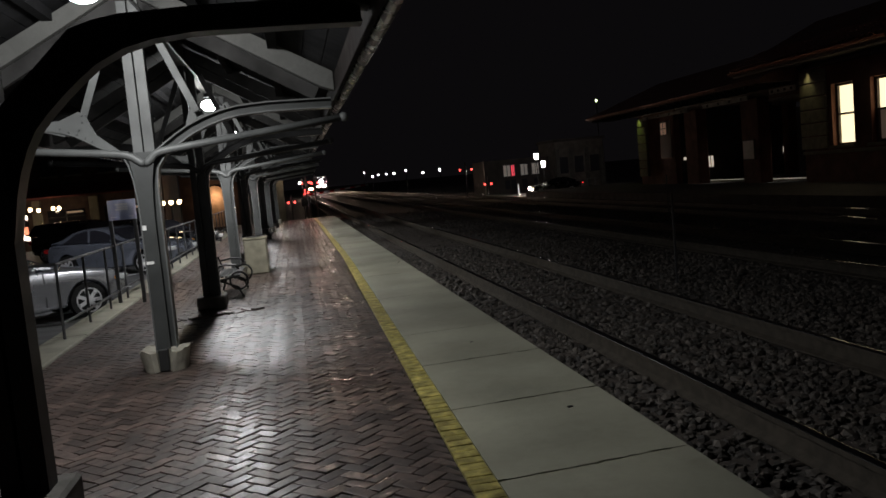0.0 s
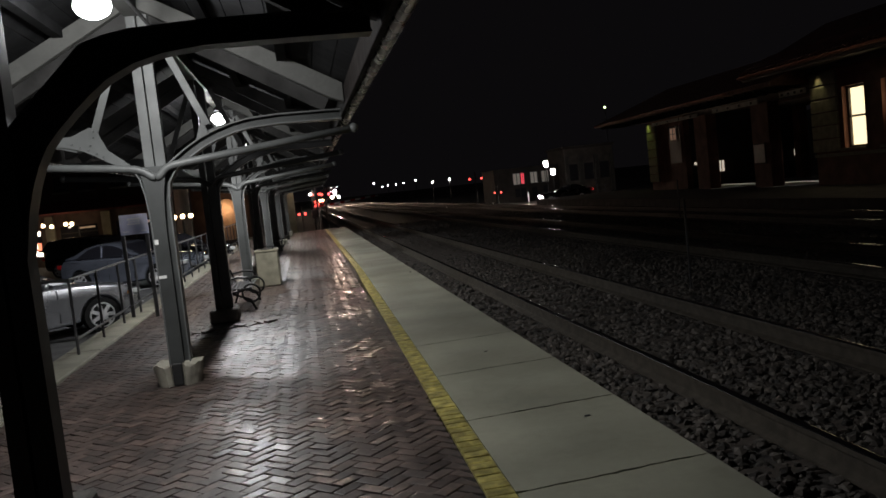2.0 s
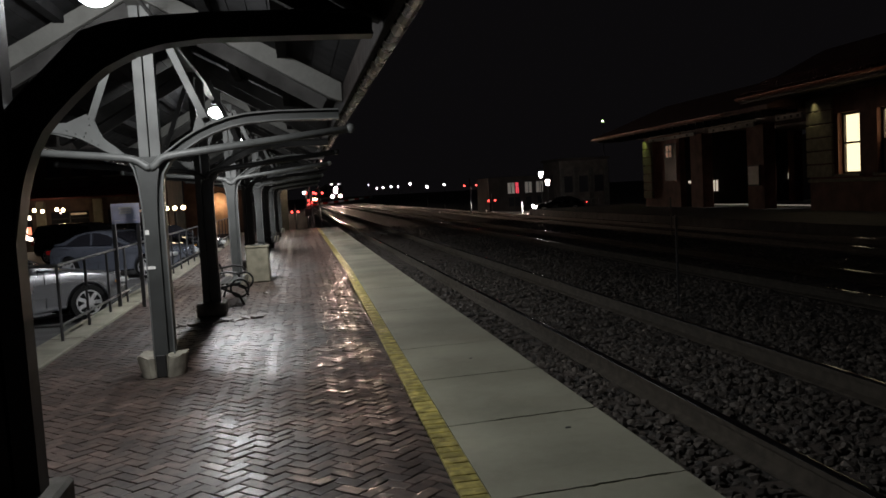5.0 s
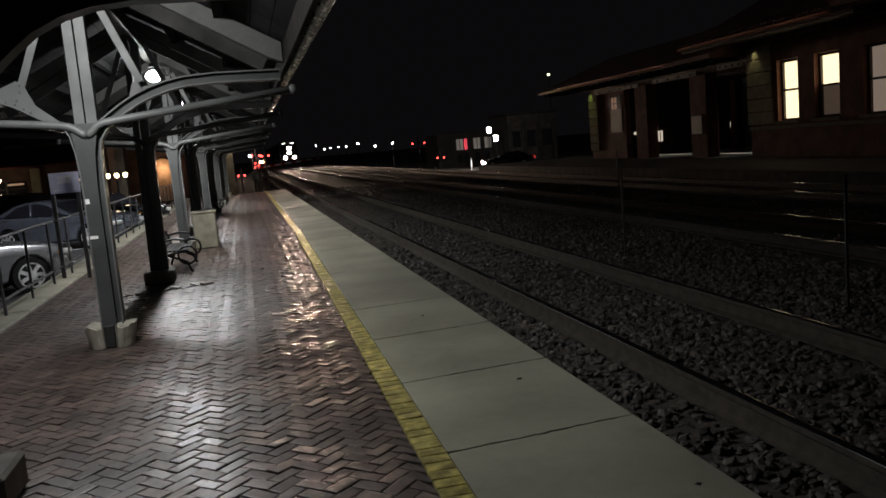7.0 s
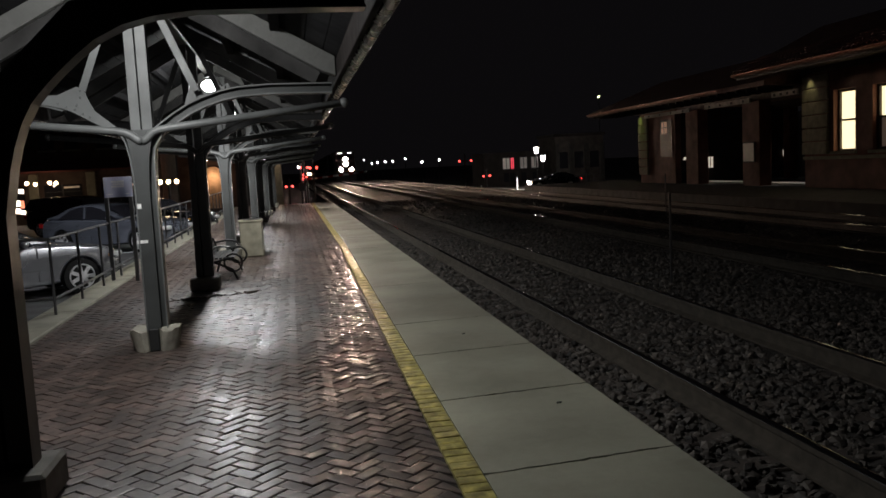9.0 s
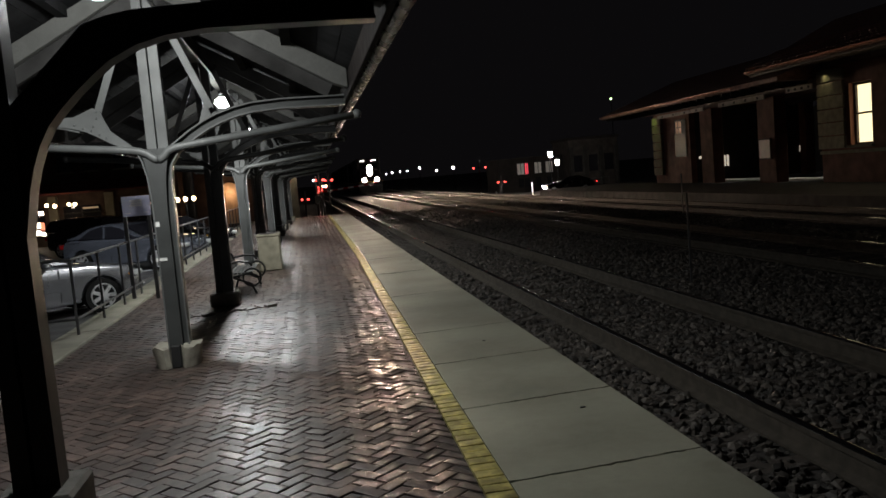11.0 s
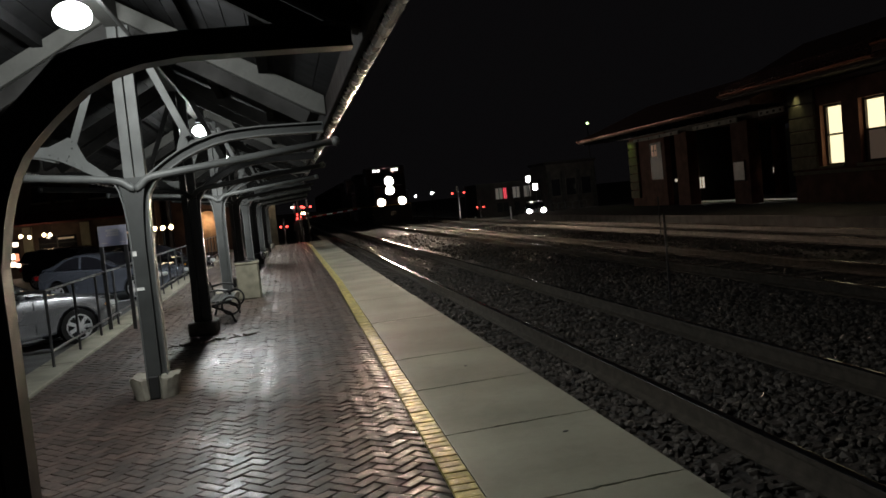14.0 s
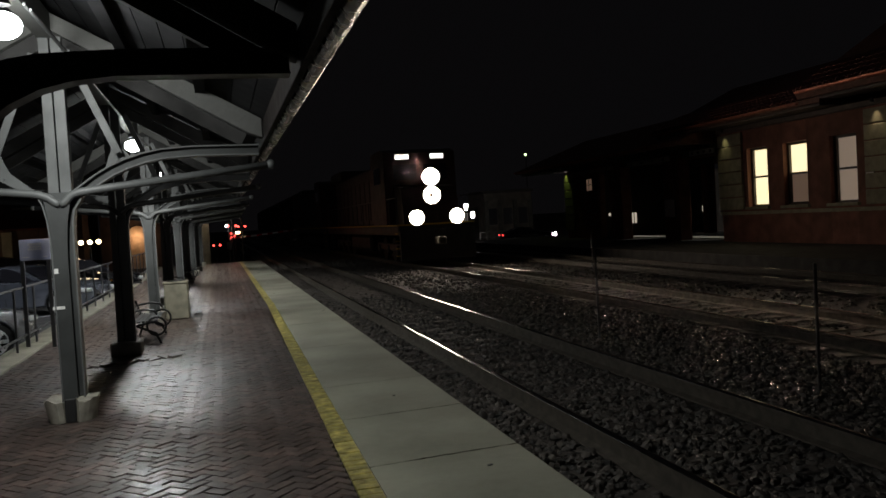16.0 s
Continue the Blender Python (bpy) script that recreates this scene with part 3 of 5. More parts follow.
def quoins(y0, y1, z0, z1, n, x=FX):
    h = (z1 - z0) / n
    for i in range(n):
        part("quoin", box(x - 0.02, (y0 + y1) / 2, z0 + h * (i + 0.5), 0.16, y1 - y0, h - 0.035, 0.02), M_STONE, house, "pale stone quoin block")


quoins(26.58, 28.06, 1.3, 4.2, 6)
quoins(19.3, 20.55, 1.3, 4.2, 6)
# hipped roofs with tiles and deep eaves
bm = bmesh.new()
bm_plate(bm, [(FX - 0.9, 4.55), (FX - 0.9, 4.72), (FX + 3.2, 6.6), (FX + 7.3, 4.72), (FX + 7.3, 4.55)], "y", 26.45, 10.1)
part("roof", bm, M_ROOF, house, "reddish tiled roof with deep eaves")
bm = bmesh.new()
bm_plate(bm, [(FX - 1.0, 4.75), (FX - 1.0, 5.05), (FX + 3.2, 7.6), (FX + 7.3, 5.05), (FX + 7.3, 4.75)], "y", 15.8, 13.0)
part("roof", bm, M_ROOF, house)
part("soffit", box(FX - 0.38, 26.4, 4.49, 0.95, 9.9, 0.08), M_TRIM, house)
part("cornice", box(FX - 0.05, 19, 4.34, 0.2, 18.1, 0.18, 0.02), M_TRIM, house)
part("soffit", box(FX - 0.4, 15.8, 4.69, 0.98, 12.8, 0.08), M_TRIM, house)

M_CLAY = mat("glazed_clay_tile", (0.26, 0.085, 0.05), 0.38, 0, 0.3, 6, 0.2, 40, rnd=0.3, spec=0.6)
M_COPPER = mat("copper_gutter", (0.40, 0.14, 0.09), 0.4, 0.7, 0.3, 5, 0.15, 40)


def half_pipe(r, length, n=6):
    """A roof tile: half a pipe along x, its thickness 2 cm."""
    bm = bmesh.new()
    rows = [[(0, q * math.cos(math.pi * k / n), q * math.sin(math.pi * k / n)) for k in range(n + 1)] for q in (r, r - 0.02)]
    outline = rows[0] + rows[1][::-1]
    lo, hi = [[bm.verts.new((x, y * f, z * f)) for _, y, z in outline] for x, f in ((-length / 2, 1.0), (length / 2, 0.86))]
    m = len(outline)
    for k in range(m):
        bm.faces.new((lo[k], lo[(k + 1) % m], hi[(k + 1) % m], hi[k]))
    for k in range(n):
        for row in (lo, hi):
            bm.faces.new((row[k], row[k + 1], row[m - 2 - k], row[m - 1 - k]))
    bmesh.ops.recalc_face_normals(bm, faces=bm.faces)
    return bm


TILE = mesh("roof_tile", half_pipe(0.12, 0.46), M_CLAY, smooth=False)
TILES = random.Random(3)
for x0, z0, pitch, y0, y1 in ((FX - 0.9, 4.72, math.atan2(1.88, 4.1), 22.35, 31.45), (FX - 1.0, 5.05, math.atan2(2.55, 4.2), 16.0, 22.25)):
    for row in range(4):
        for k in range(int((y1 - y0) / 0.25)):
            d = 0.15 + 0.38 * row
            o = new("roof_tile", TILE)
            o.parent = house
            o.location = (x0 + d * math.cos(pitch), y0 + 0.125 + 0.25 * k + TILES.uniform(-0.01, 0.01), z0 + d * math.sin(pitch) + 0.012 + TILES.uniform(0, 0.012))
            o.rotation_euler = (TILES.gauss(0, 0.02), -pitch + 0.03, TILES.gauss(0, 0.015))
    prof = [(x0 - 0.07 + 0.075 * math.cos(radians(a)), z0 - 0.05 + 0.085 * math.sin(radians(a))) for a in range(180, 361, 20)]
    prof += [(x0 - 0.07 + 0.063 * math.cos(radians(a)), z0 - 0.046 + 0.075 * math.sin(radians(a))) for a in range(360, 179, -20)]
    part("gutter", bm_plate(bmesh.new(), prof, "y", (y0 + y1) / 2, y1 - y0), M_COPPER, house, "copper half-round eaves gutter")

M_PALEB = mat("pale_lit_ground", (0.5, 0.5, 0.44), 0.6, 0, 0.2, 3, 0.2, 40)
M_TIEB = mat("pale_painted_tie_board", (0.42, 0.41, 0.36), 0.7, 0, 0.25, 4, 0.2, 40)
# open passage roof between the two houses
passage = thing("open_shelter", "open station shelter with brick piers and a dark beamed roof", "shelter")
for y, w in ((31.72, 1.3), (36.9, 1.2)):
    part("pier", box(FX + 0.275, y, 1.85, 0.55, w, 3.55, 0.02), M_RBRICK, passage, "brick pier")
for y, w in ((27.0, 0.5), (37.4, 0.5)):
    part("pier", box(FX + 5.6, y, 1.85, 0.5, w, 3.55, 0.02), M_RBRICK, passage)
part("beam", box(FX + 0.3, 35.3, 3.85, 0.35, 14.6, 0.5, 0.02), M_TRIM, passage)
part("beam", box(FX + 5.6, 35.3, 3.85, 0.35, 14.6, 0.5, 0.02), M_TRIM, passage)
bm = bmesh.new()
bm_plate(bm, [(FX - 1.5, 3.98), (FX - 1.5, 4.16), (FX + 3.2, 5.9), (FX + 7.6, 4.16), (FX + 7.6, 3.98)], "y", 37.5, 18.4)
part("roof", bm, M_ROOF, passage, "dark tiled roof with deep eaves")
prof = [(FX - 1.57 + 0.075 * math.cos(radians(a)), 4.11 + 0.085 * math.sin(radians(a))) for a in range(180, 361, 20)]
prof += [(FX - 1.57 + 0.063 * math.cos(radians(a)), 4.114 + 0.075 * math.sin(radians(a))) for a in range(360, 179, -20)]
part("gutter", bm_plate(bmesh.new(), prof, "y", 39.1, 15.1), M_COPPER, passage, "copper half-round eaves gutter")
for i in range(24):
    part("rafter_tail", box(FX - 0.65, 28.9 + i * 0.75, 3.92, 1.5, 0.09, 0.12), M_WOODD, passage, "dark rafter tail")
# Pale strip stands for lit ground; unseen spots are added to brighten it.
part("lit_ground_strip", box(FX + 1.45, 33.9, 0.125, 0.95, 9.4, 0.07), M_PALEB, passage, "pale strip standing for lit ground under the shelter")
for y in (31.2, 36.4):
    spot_light("strip_fill_light", (FX + 1.5, y, 3.55), (FX + 1.5, y, 0), 130, (1.0, 0.96, 0.86), 66)
for y0, y1, z0, z1 in ((36.9, 42.0, 3.55, 3.72), (31.6, 35.4, 3.55, 3.75), (28.3, 30.0, 3.6, 3.8)):
    board = part("tie_board", box(FX - 0.08, (y0 + y1) / 2, (z0 + z1) / 2, 0.06, y1 - y0, z1 - z0, 0.006), M_TIEB, passage, "pale bolted tie board")
    for k in range(4):
        part("bolt_plate", box(FX - 0.115, y0 + (y1 - y0) * (k + 0.5) / 4, (z0 + z1) / 2, 0.012, 0.16, 0.10, 0.004), M_BLACK, board)

M_PAPER = mat("white_paper", (0.8, 0.78, 0.74), 0.35, 0, 0.1, 3)
M_DIMPANE = glow("dim_pane", (1.0, 0.62, 0.42), 0.09)
# Near-black wall colour carries the shade of the open passage, instead of brick.
M_DARKW = mat("shade_dark_wall", (0.03, 0.024, 0.02), 0.85, 0, 0.3, 2, 0.3, 40)
annex = thing("station_annex", "small brick annex with pale stone quoins at its corner", "building")
part("wall", box(FX + 0.2, 40.7, 1.95, 0.4, 4.2, 3.7), M_RBRICK, annex)
part("wall", box(FX + 3.0, 42.6, 1.95, 5.4, 0.4, 3.7), M_RBRICK, annex)
part("wall", box(FX + 3.55, 38.8, 1.95, 6.5, 0.4, 3.7), M_DARKW, annex, "side wall coloured near-black for the passage's shade")
M_FARPANE = glow("small_lit_pane", (1.0, 0.86, 0.68), 0.45)
# Panes on this wall stand for distant windows seen through the shelter.
for x, z, w, h in ((20.9, 1.08, 0.30, 0.55), (25.2, 1.36, 0.42, 0.30), (19.62, 1.33, 0.30, 0.14)):
    p = part("window", box(x, 38.575, z, w, 0.05, h), M_FARPANE, annex, "small lit window")
    part("glazing_bar", box(x, 38.54, z, 0.035, 0.02, h), M_BLACK, p)
for i in range(7):
    part("quoin", box(FX - 0.02, 42.3, 0.75 + 0.45 * i, 0.16, 1.1, 0.41, 0.02), M_STONE, annex, "pale stone quoin block")
w = part("window", box(FX - 0.005, 39.6, 2.4, 0.04, 1.3, 1.9), mat("dusty_glass", (0.008, 0.008, 0.008), 0.35, 0, 0.3, 4, 0.1, 40, spec=0.1), annex, "dark sash window")
part("lit_blind", box(FX - 0.03, 39.75, 2.95, 0.02, 0.6, 0.6), M_DIMPANE, w)
part("muntin", box(FX - 0.045, 39.75, 2.95, 0.02, 0.04, 0.6), M_TRIM, w)
part("muntin", box(FX - 0.045, 39.75, 2.95, 0.02, 0.6, 0.04), M_TRIM, w)
wn = thing("wall_notice", "small white notice sheet on the brick station wall", "notice")
part("frame", box(FX - 0.015, 20.42, 2.08, 0.03, 0.36, 0.52, 0.004), M_TRIM, wn)
part("sheet", box(FX - 0.036, 20.42, 2.08, 0.012, 0.30, 0.46), M_PAPER, wn, "white printed sheet")
poster = thing("notice_board", "framed notice sheet on a brick pier", "notice board")
part("frame", box(FX - 0.03, 31.8, 1.5, 0.05, 0.9, 0.86, 0.005), M_TRIM, poster)
part("sheet", box(FX - 0.06, 31.8, 1.5, 0.012, 0.80, 0.76), M_PAPER, poster, "pale printed sheet")
# lamps under the eaves, over the quoins
for y, z, p, c in ((27.5, 4.28, 10, (1.0, 0.9, 0.45)), (20.0, 4.3, 12, (1.0, 0.8, 0.5)), (42.5, 3.9, 15, (0.72, 1.0, 0.2))):
    f = thing("eave_lamp", "small lamp under the eave washing the stone corner", "lamp", "lamps under the station eaves")
    f.location = (FX - 0.25, y, z)
    part("shade", bm_tube(bmesh.new(), (0, 0, 0.02), (0, 0, 0.18), 0.07, 10, 0.04), M_BLACK, f)
    part("lens", bm_tube(bmesh.new(), (0, 0, 0.022), (0, 0, 0.03), 0.03, 10), M_CONC2, f)
    spot_light("eave_light", (FX - 0.25, y, z - 0.05), (FX - 0.1, y, 0), p, c, 75, 0.7, 0.04)


# ---- locomotive and wagons ----
M_LOCO = mat("dark_loco_paint", (0.03, 0.012, 0.011), 0.5, 0, 0.3, 2, 0.2, 30)
M_LOCO2 = mat("loco_black", (0.02, 0.02, 0.022), 0.5, 0, 0.3, 3, 0.2, 30)
M_AMBER = mat("yellow_sill", (0.75, 0.5, 0.05), 0.5, 0, 0.2, 4, 0.1, 40)
M_WAG = mat("wagon_paint", (0.05, 0.03, 0.028), 0.7, 0, 0.35, 2, 0.2, 30)
TX = 7.92


def wheelset(parent, y):
    for s in (-1, 1):
        bm = bm_tube(bmesh.new(), (s * 0.68, y, 0.5), (s * 0.82, y, 0.5), 0.5, 24)
        part("wheel", bm, M_RAIL, parent)


def bogie(parent, y, axles):
    for a in axles:
        wheelset(parent, y + a)
    L = axles[-1] - axles[0] + 1.2
    bm = bmesh.new()
    for s in (-1, 1):
        bm_box(bm, s * 1.0, y, 0.62, 0.14, L, 0.3, 0.03)
        for a in axles:
            bm_box(bm, s * 1.06, y + a, 0.52, 0.16, 0.34, 0.34, 0.04)
    part("bogie_frame", bm, M_LOCO2, parent)


def hood(x, y0, y1, z, r):
    """An open tube with a closed back, from y0 to y1."""
    bm = bmesh.new()
    n = 20
    rings = []
    for y, q in ((y0, r), (y1, r), (y1, 0.02), (y1 - 0.02, 0.02), (y1 - 0.02, r - 0.012), (y0, r - 0.012)):
        rings.append([bm.verts.new((x + q * math.cos(2 * math.pi * k / n), y, z + q * math.sin(2 * math.pi * k / n))) for k in range(n)])
    for a, b in zip(rings, rings[1:] + rings[:1]):
        for k in range(n):
            bm.faces.new((a[k], a[(k + 1) % n], b[(k + 1) % n], b[k]))
    bmesh.ops.recalc_face_normals(bm, faces=bm.faces)
    return bm


def lamp_unit(name, x, y, depth, z, r, parent):
    """A lit glass ring, widened to stand for glare, round a deep barrel, whose burner throws a narrow beam ahead."""
    u = part(name, hood(x, y, y + depth, z, 0.10), M_BLACK, parent, "black lamp barrel")
    bm = bmesh.new()
    n = 24
    a = [bm.verts.new((x + 0.102 * math.cos(2 * math.pi * k / n), y + 0.01, z + 0.102 * math.sin(2 * math.pi * k / n))) for k in range(n)]
    b = [bm.verts.new((x + r * math.cos(2 * math.pi * k / n), y + 0.03, z + r * math.sin(2 * math.pi * k / n))) for k in range(n)]
    for k in range(n):
        bm.faces.new((a[k], a[(k + 1) % n], b[(k + 1) % n], b[k]))
    bmesh.ops.recalc_face_normals(bm, faces=bm.faces)
    part("glare_ring", bm, M_FLOOD, u, "blazing warm white lens ring, widened for glare")
    bm = bmesh.new()
    for y0, y1 in ((y + 0.06, y + 0.06),):
        a = [bm.verts.new((x + 0.105 * math.cos(2 * math.pi * k / n), y0, z + 0.105 * math.sin(2 * math.pi * k / n))) for k in range(n)]
        b = [bm.verts.new((x + (r + 0.03) * math.cos(2 * math.pi * k / n), y1, z + (r + 0.03) * math.sin(2 * math.pi * k / n))) for k in range(n)]
        c = [bm.verts.new((x + (r + 0.03) * math.cos(2 * math.pi * k / n), y - 0.02, z + (r + 0.03) * math.sin(2 * math.pi * k / n))) for k in range(n)]
        for k in range(n):
            bm.faces.new((a[k], a[(k + 1) % n], b[(k + 1) % n], b[k]))
            bm.faces.new((b[k], b[(k + 1) % n], c[(k + 1) % n], c[k]))
    part("reflector_shell", bm, M_BLACK, u)
    # The lining glows itself, filling the barrel's dark mouth.
    lining = bmesh.new()
    a, b = [[lining.verts.new((x + 0.086 * math.cos(2 * math.pi * k / n), q, z + 0.086 * math.sin(2 * math.pi * k / n))) for k in range(n)] for q in (y + 0.005, y + 0.16)]
    for k in range(n):
        lining.faces.new((a[k], a[(k + 1) % n], b[(k + 1) % n], b[k]))
    part("barrel_lining", lining, M_FLOOD, u, "barrel lining that glows by itself")
    part("burner", bm_tube(bmesh.new(), (x, y + depth - 0.06, z), (x, y + depth - 0.03, z), 0.085, 20), M_HEAD, u, "blazing warm white burner")


def locomotive(lights=True):
    loco = thing("locomotive", "dark maroon diesel freight locomotive with blazing headlights", "locomotive", "train")
    bogie(loco, 4.2, [-1.9, 0, 1.9])
    bogie(loco, 17.0, [-1.9, 0, 1.9])
    part("underframe", box(0, 10.6, 1.30, 2.9, 20.6, 0.36, 0.03), M_LOCO2, loco)
    part("fuel_tank", box(0, 10.6, 0.72, 2.4, 5.6, 0.75, 0.12), M_LOCO2, loco)
    part("sill_stripe", box(0, 10.6, 1.505, 3.02, 20.7, 0.05), M_AMBER, loco, "yellow edge along the walkway")
    part("pilot", bm_plate(bmesh.new(), [(-1.45, 0.18), (1.45, 0.18), (1.45, 1.3), (-1.45, 1.3)], "y", 0.12, 0.2), M_LOCO2, loco, "black snow plough and pilot")
    part("coupler", box(0, -0.25, 0.88, 0.3, 0.75, 0.3, 0.04), M_RAIL, loco)
    nose = bm_plate(bmesh.new(), [(0.75, 1.5), (2.3, 1.5), (2.3, 3.05), (1.15, 2.95)], "x", 0, 2.2)
    part("nose", nose, M_LOCO, loco)
    cab = bm_plate(bmesh.new(), [(2.3, 1.5), (5.2, 1.5), (5.2, 4.35), (4.9, 4.55), (2.9, 4.55), (2.35, 4.4), (2.3, 3.0)], "x", 0, 2.95)
    part("cab", cab, M_LOCO, loco)
    for s in (-1, 1):
        part("windscreen", box(s * 0.62, 2.29, 3.6, 0.95, 0.03, 0.62), M_GLASS, loco, "dark windscreen")
        part("side_window", box(s * 1.485, 3.8, 3.55, 0.03, 1.3, 0.65), M_GLASS, loco)
    part("hood", box(0, 12.6, 2.85, 1.9, 14.8, 2.7, 0.12), M_LOCO, loco)
    for i in range(10):
        for s in (-1, 1):
            part("hood_door", box(s * 0.965, 6.4 + i * 1.35, 2.7, 0.03, 1.2, 1.9, 0.01), M_LOCO, loco)
    part("radiator", box(0, 17.6, 4.35, 2.5, 4.0, 0.5, 0.06), M_LOCO2, loco)
    for s in (-1, 1):
        for i in range(14):
            bm = bm_tube(bmesh.new(), (s * 1.42, 0.5 + i * 1.52, 1.5), (s * 1.42, 0.5 + i * 1.52, 2.55), 0.02, 6)
            part("stanchion", bm, M_GALV, loco)
        part("handrail", bm_tube(bmesh.new(), (s * 1.42, 0.5, 2.55), (s * 1.42, 20.3, 2.55), 0.022, 6), M_GALV, loco)
    for i in range(4):
        for s in (-1, 1):
            part("step", box(s * 1.3, 0.55, 0.35 + i * 0.28, 0.4, 0.35, 0.03), M_AMBER, loco)
    if lights:
        # twin sealed beams deep in their hoods on the nose, two ditch lights, two number boards
        for dz in (3.30, 2.60):
            lamp_unit("headlight", 0, 0.60, 0.75, dz, 0.33, loco)
        for s in (-1, 1):
            lamp_unit("ditch_light", s * 0.78, 0.02, 0.75, 1.76, 0.28, loco)
            n = part("number_board", box(s * 0.72, 2.4, 4.22, 0.62, 0.2, 0.26, 0.02), M_BLACK, loco)
            part("lit_panel", box(s * 0.72, 2.293, 4.22, 0.54, 0.012, 0.17), M_NUM, n, "lit number board")
            bm = bmesh.new()
            for k in range(4):
                bm_box(bm, s * 0.72 - 0.17 + k * 0.115, 2.284, 4.22, 0.05, 0.006, 0.11)
            part("digit_bars", bm, M_BLACK, n)
    return loco


def wagon():
    w = thing("freight_wagon", "dark covered freight wagon coupled behind the locomotives", "wagon", "train")
    bogie(w, 2.2, [-0.9, 0.9])
    bogie(w, 14.8, [-0.9, 0.9])
    part("body", bm_plate(bmesh.new(), [(-1.5, 1.25), (1.5, 1.25), (1.52, 4.3), (1.1, 4.62), (-1.1, 4.62), (-1.52, 4.3)], "y", 8.5, 16.0), M_WAG, w)
    for i in range(13):
        for s in (-1, 1):
            part("rib", box(s * 1.55, 0.9 + i * 1.27, 2.8, 0.08, 0.1, 2.9), M_WAG, w)
    part("underframe", box(0, 8.5, 1.1, 2.6, 17.0, 0.3, 0.03), M_LOCO2, w)
    return w


TRAIN = [(locomotive(True), 0.0), (locomotive(False), 21.6)]
TRAIN[1][0]["label"] = "dark maroon second diesel locomotive with unlit lamps"
w0 = wagon()
TRAIN.append((w0, 43.4))
for i in range(1, 4):
    TRAIN.append((copy_thing(w0, pose(TX, 300, RAIL_Z)), 43.4 + 17.6 * i))
TRAIN_ROWS = [(0.0, 232.0), (1.75, 210.0), (3.5, 188.0), (5.25, 166.5), (7.0, 145.5), (8.0, 133.8), (9.0, 122.0), (10.25, 110.5), (11.5, 98.0), (12.5, 84.5),
              (13.5, 70.0), (14.5, 54.2), (15.0, 46.4), (15.5, 38.6), (16.0, 30.6)]




# ---- left side: railing, sign, seats ----
ROAD_Z = GROUND_Z
RX = -2.93
fence = thing("pipe_railing", "grey pipe railing along the back of the platform", "railing")
n_posts = 21
post_me = mesh("rail_post", bm_tube(bmesh.new(), (0, 0, -0.02), (0, 0, 0.92), 0.018, 8), M_GALV)
long_me = mesh("rail_post", bm_tube(bmesh.new(), (0, 0, -0.52), (0, 0, 0.92), 0.018, 8), M_GALV)
for i in range(n_posts):
    o = new("rail_post", post_me)
    o.parent, o.location = fence, (RX, 10.5 + 1.3 * i, 0.03)
for i in range(1, 6):
    o = new("rail_post", long_me)
    o.parent, o.location = fence, (RX - 1.1 * i, 10.5 + 0.1 * i, 0.03)
for z in (0.95, 0.22):
    bm = bm_path(bmesh.new(), [(RX - 5.5, 11.0, z), (RX, 10.5, z), (RX, 10.5 + 1.3 * (n_posts - 1), z)], 0.018, 8)
    part("rail_pipe", bm, M_GALV, fence)

sign = thing("platform_sign", "blue information sign with white writing on two posts", "sign")
for x in (-2.92, -2.55):
    part("sign_post", box(x, 13.75, 0.82, 0.06, 0.04, 1.66, 0.006), M_GALV, sign)
M_BLUE = mat("blue_enamel", (0.26, 0.33, 0.58), 0.35, 0, 0.15, 4, 0.05, 40)
# thin acrylic: light from behind shines through the panel
nt = M_BLUE.node_tree
thin = nt.nodes.new("ShaderNodeBsdfTranslucent")
thin.inputs["Color"].default_value = (0.75, 0.74, 0.78, 1)
blend = nt.nodes.new("ShaderNodeMixShader")
blend.inputs[0].default_value = 0.45
nt.links.new(nt.nodes["Principled BSDF"].outputs[0], blend.inputs[1])
nt.links.new(thin.outputs[0], blend.inputs[2])
nt.links.new(blend.outputs[0], nt.nodes["Material Output"].inputs["Surface"])
M_WHITE = mat("white_enamel", (0.75, 0.76, 0.78), 0.4, 0, 0.1, 4, 0.05, 40)
panel = part("sign_panel", box(-2.72, 13.70, 1.515, 0.43, 0.012, 0.32), M_BLUE, sign)
for k, (u, z, w, h) in enumerate(((0.0, 1.585, 0.19, 0.034), (0.01, 1.545, 0.17, 0.030), (0.0, 1.508, 0.19, 0.030), (-0.13, 1.39, 0.09, 0.014), (0.14, 1.39, 0.07, 0.014))):
    part("text_bar", box(-2.72 + u, 13.683, z + 0.015, w, 0.004, h), M_WHITE, panel, "white line of lettering")


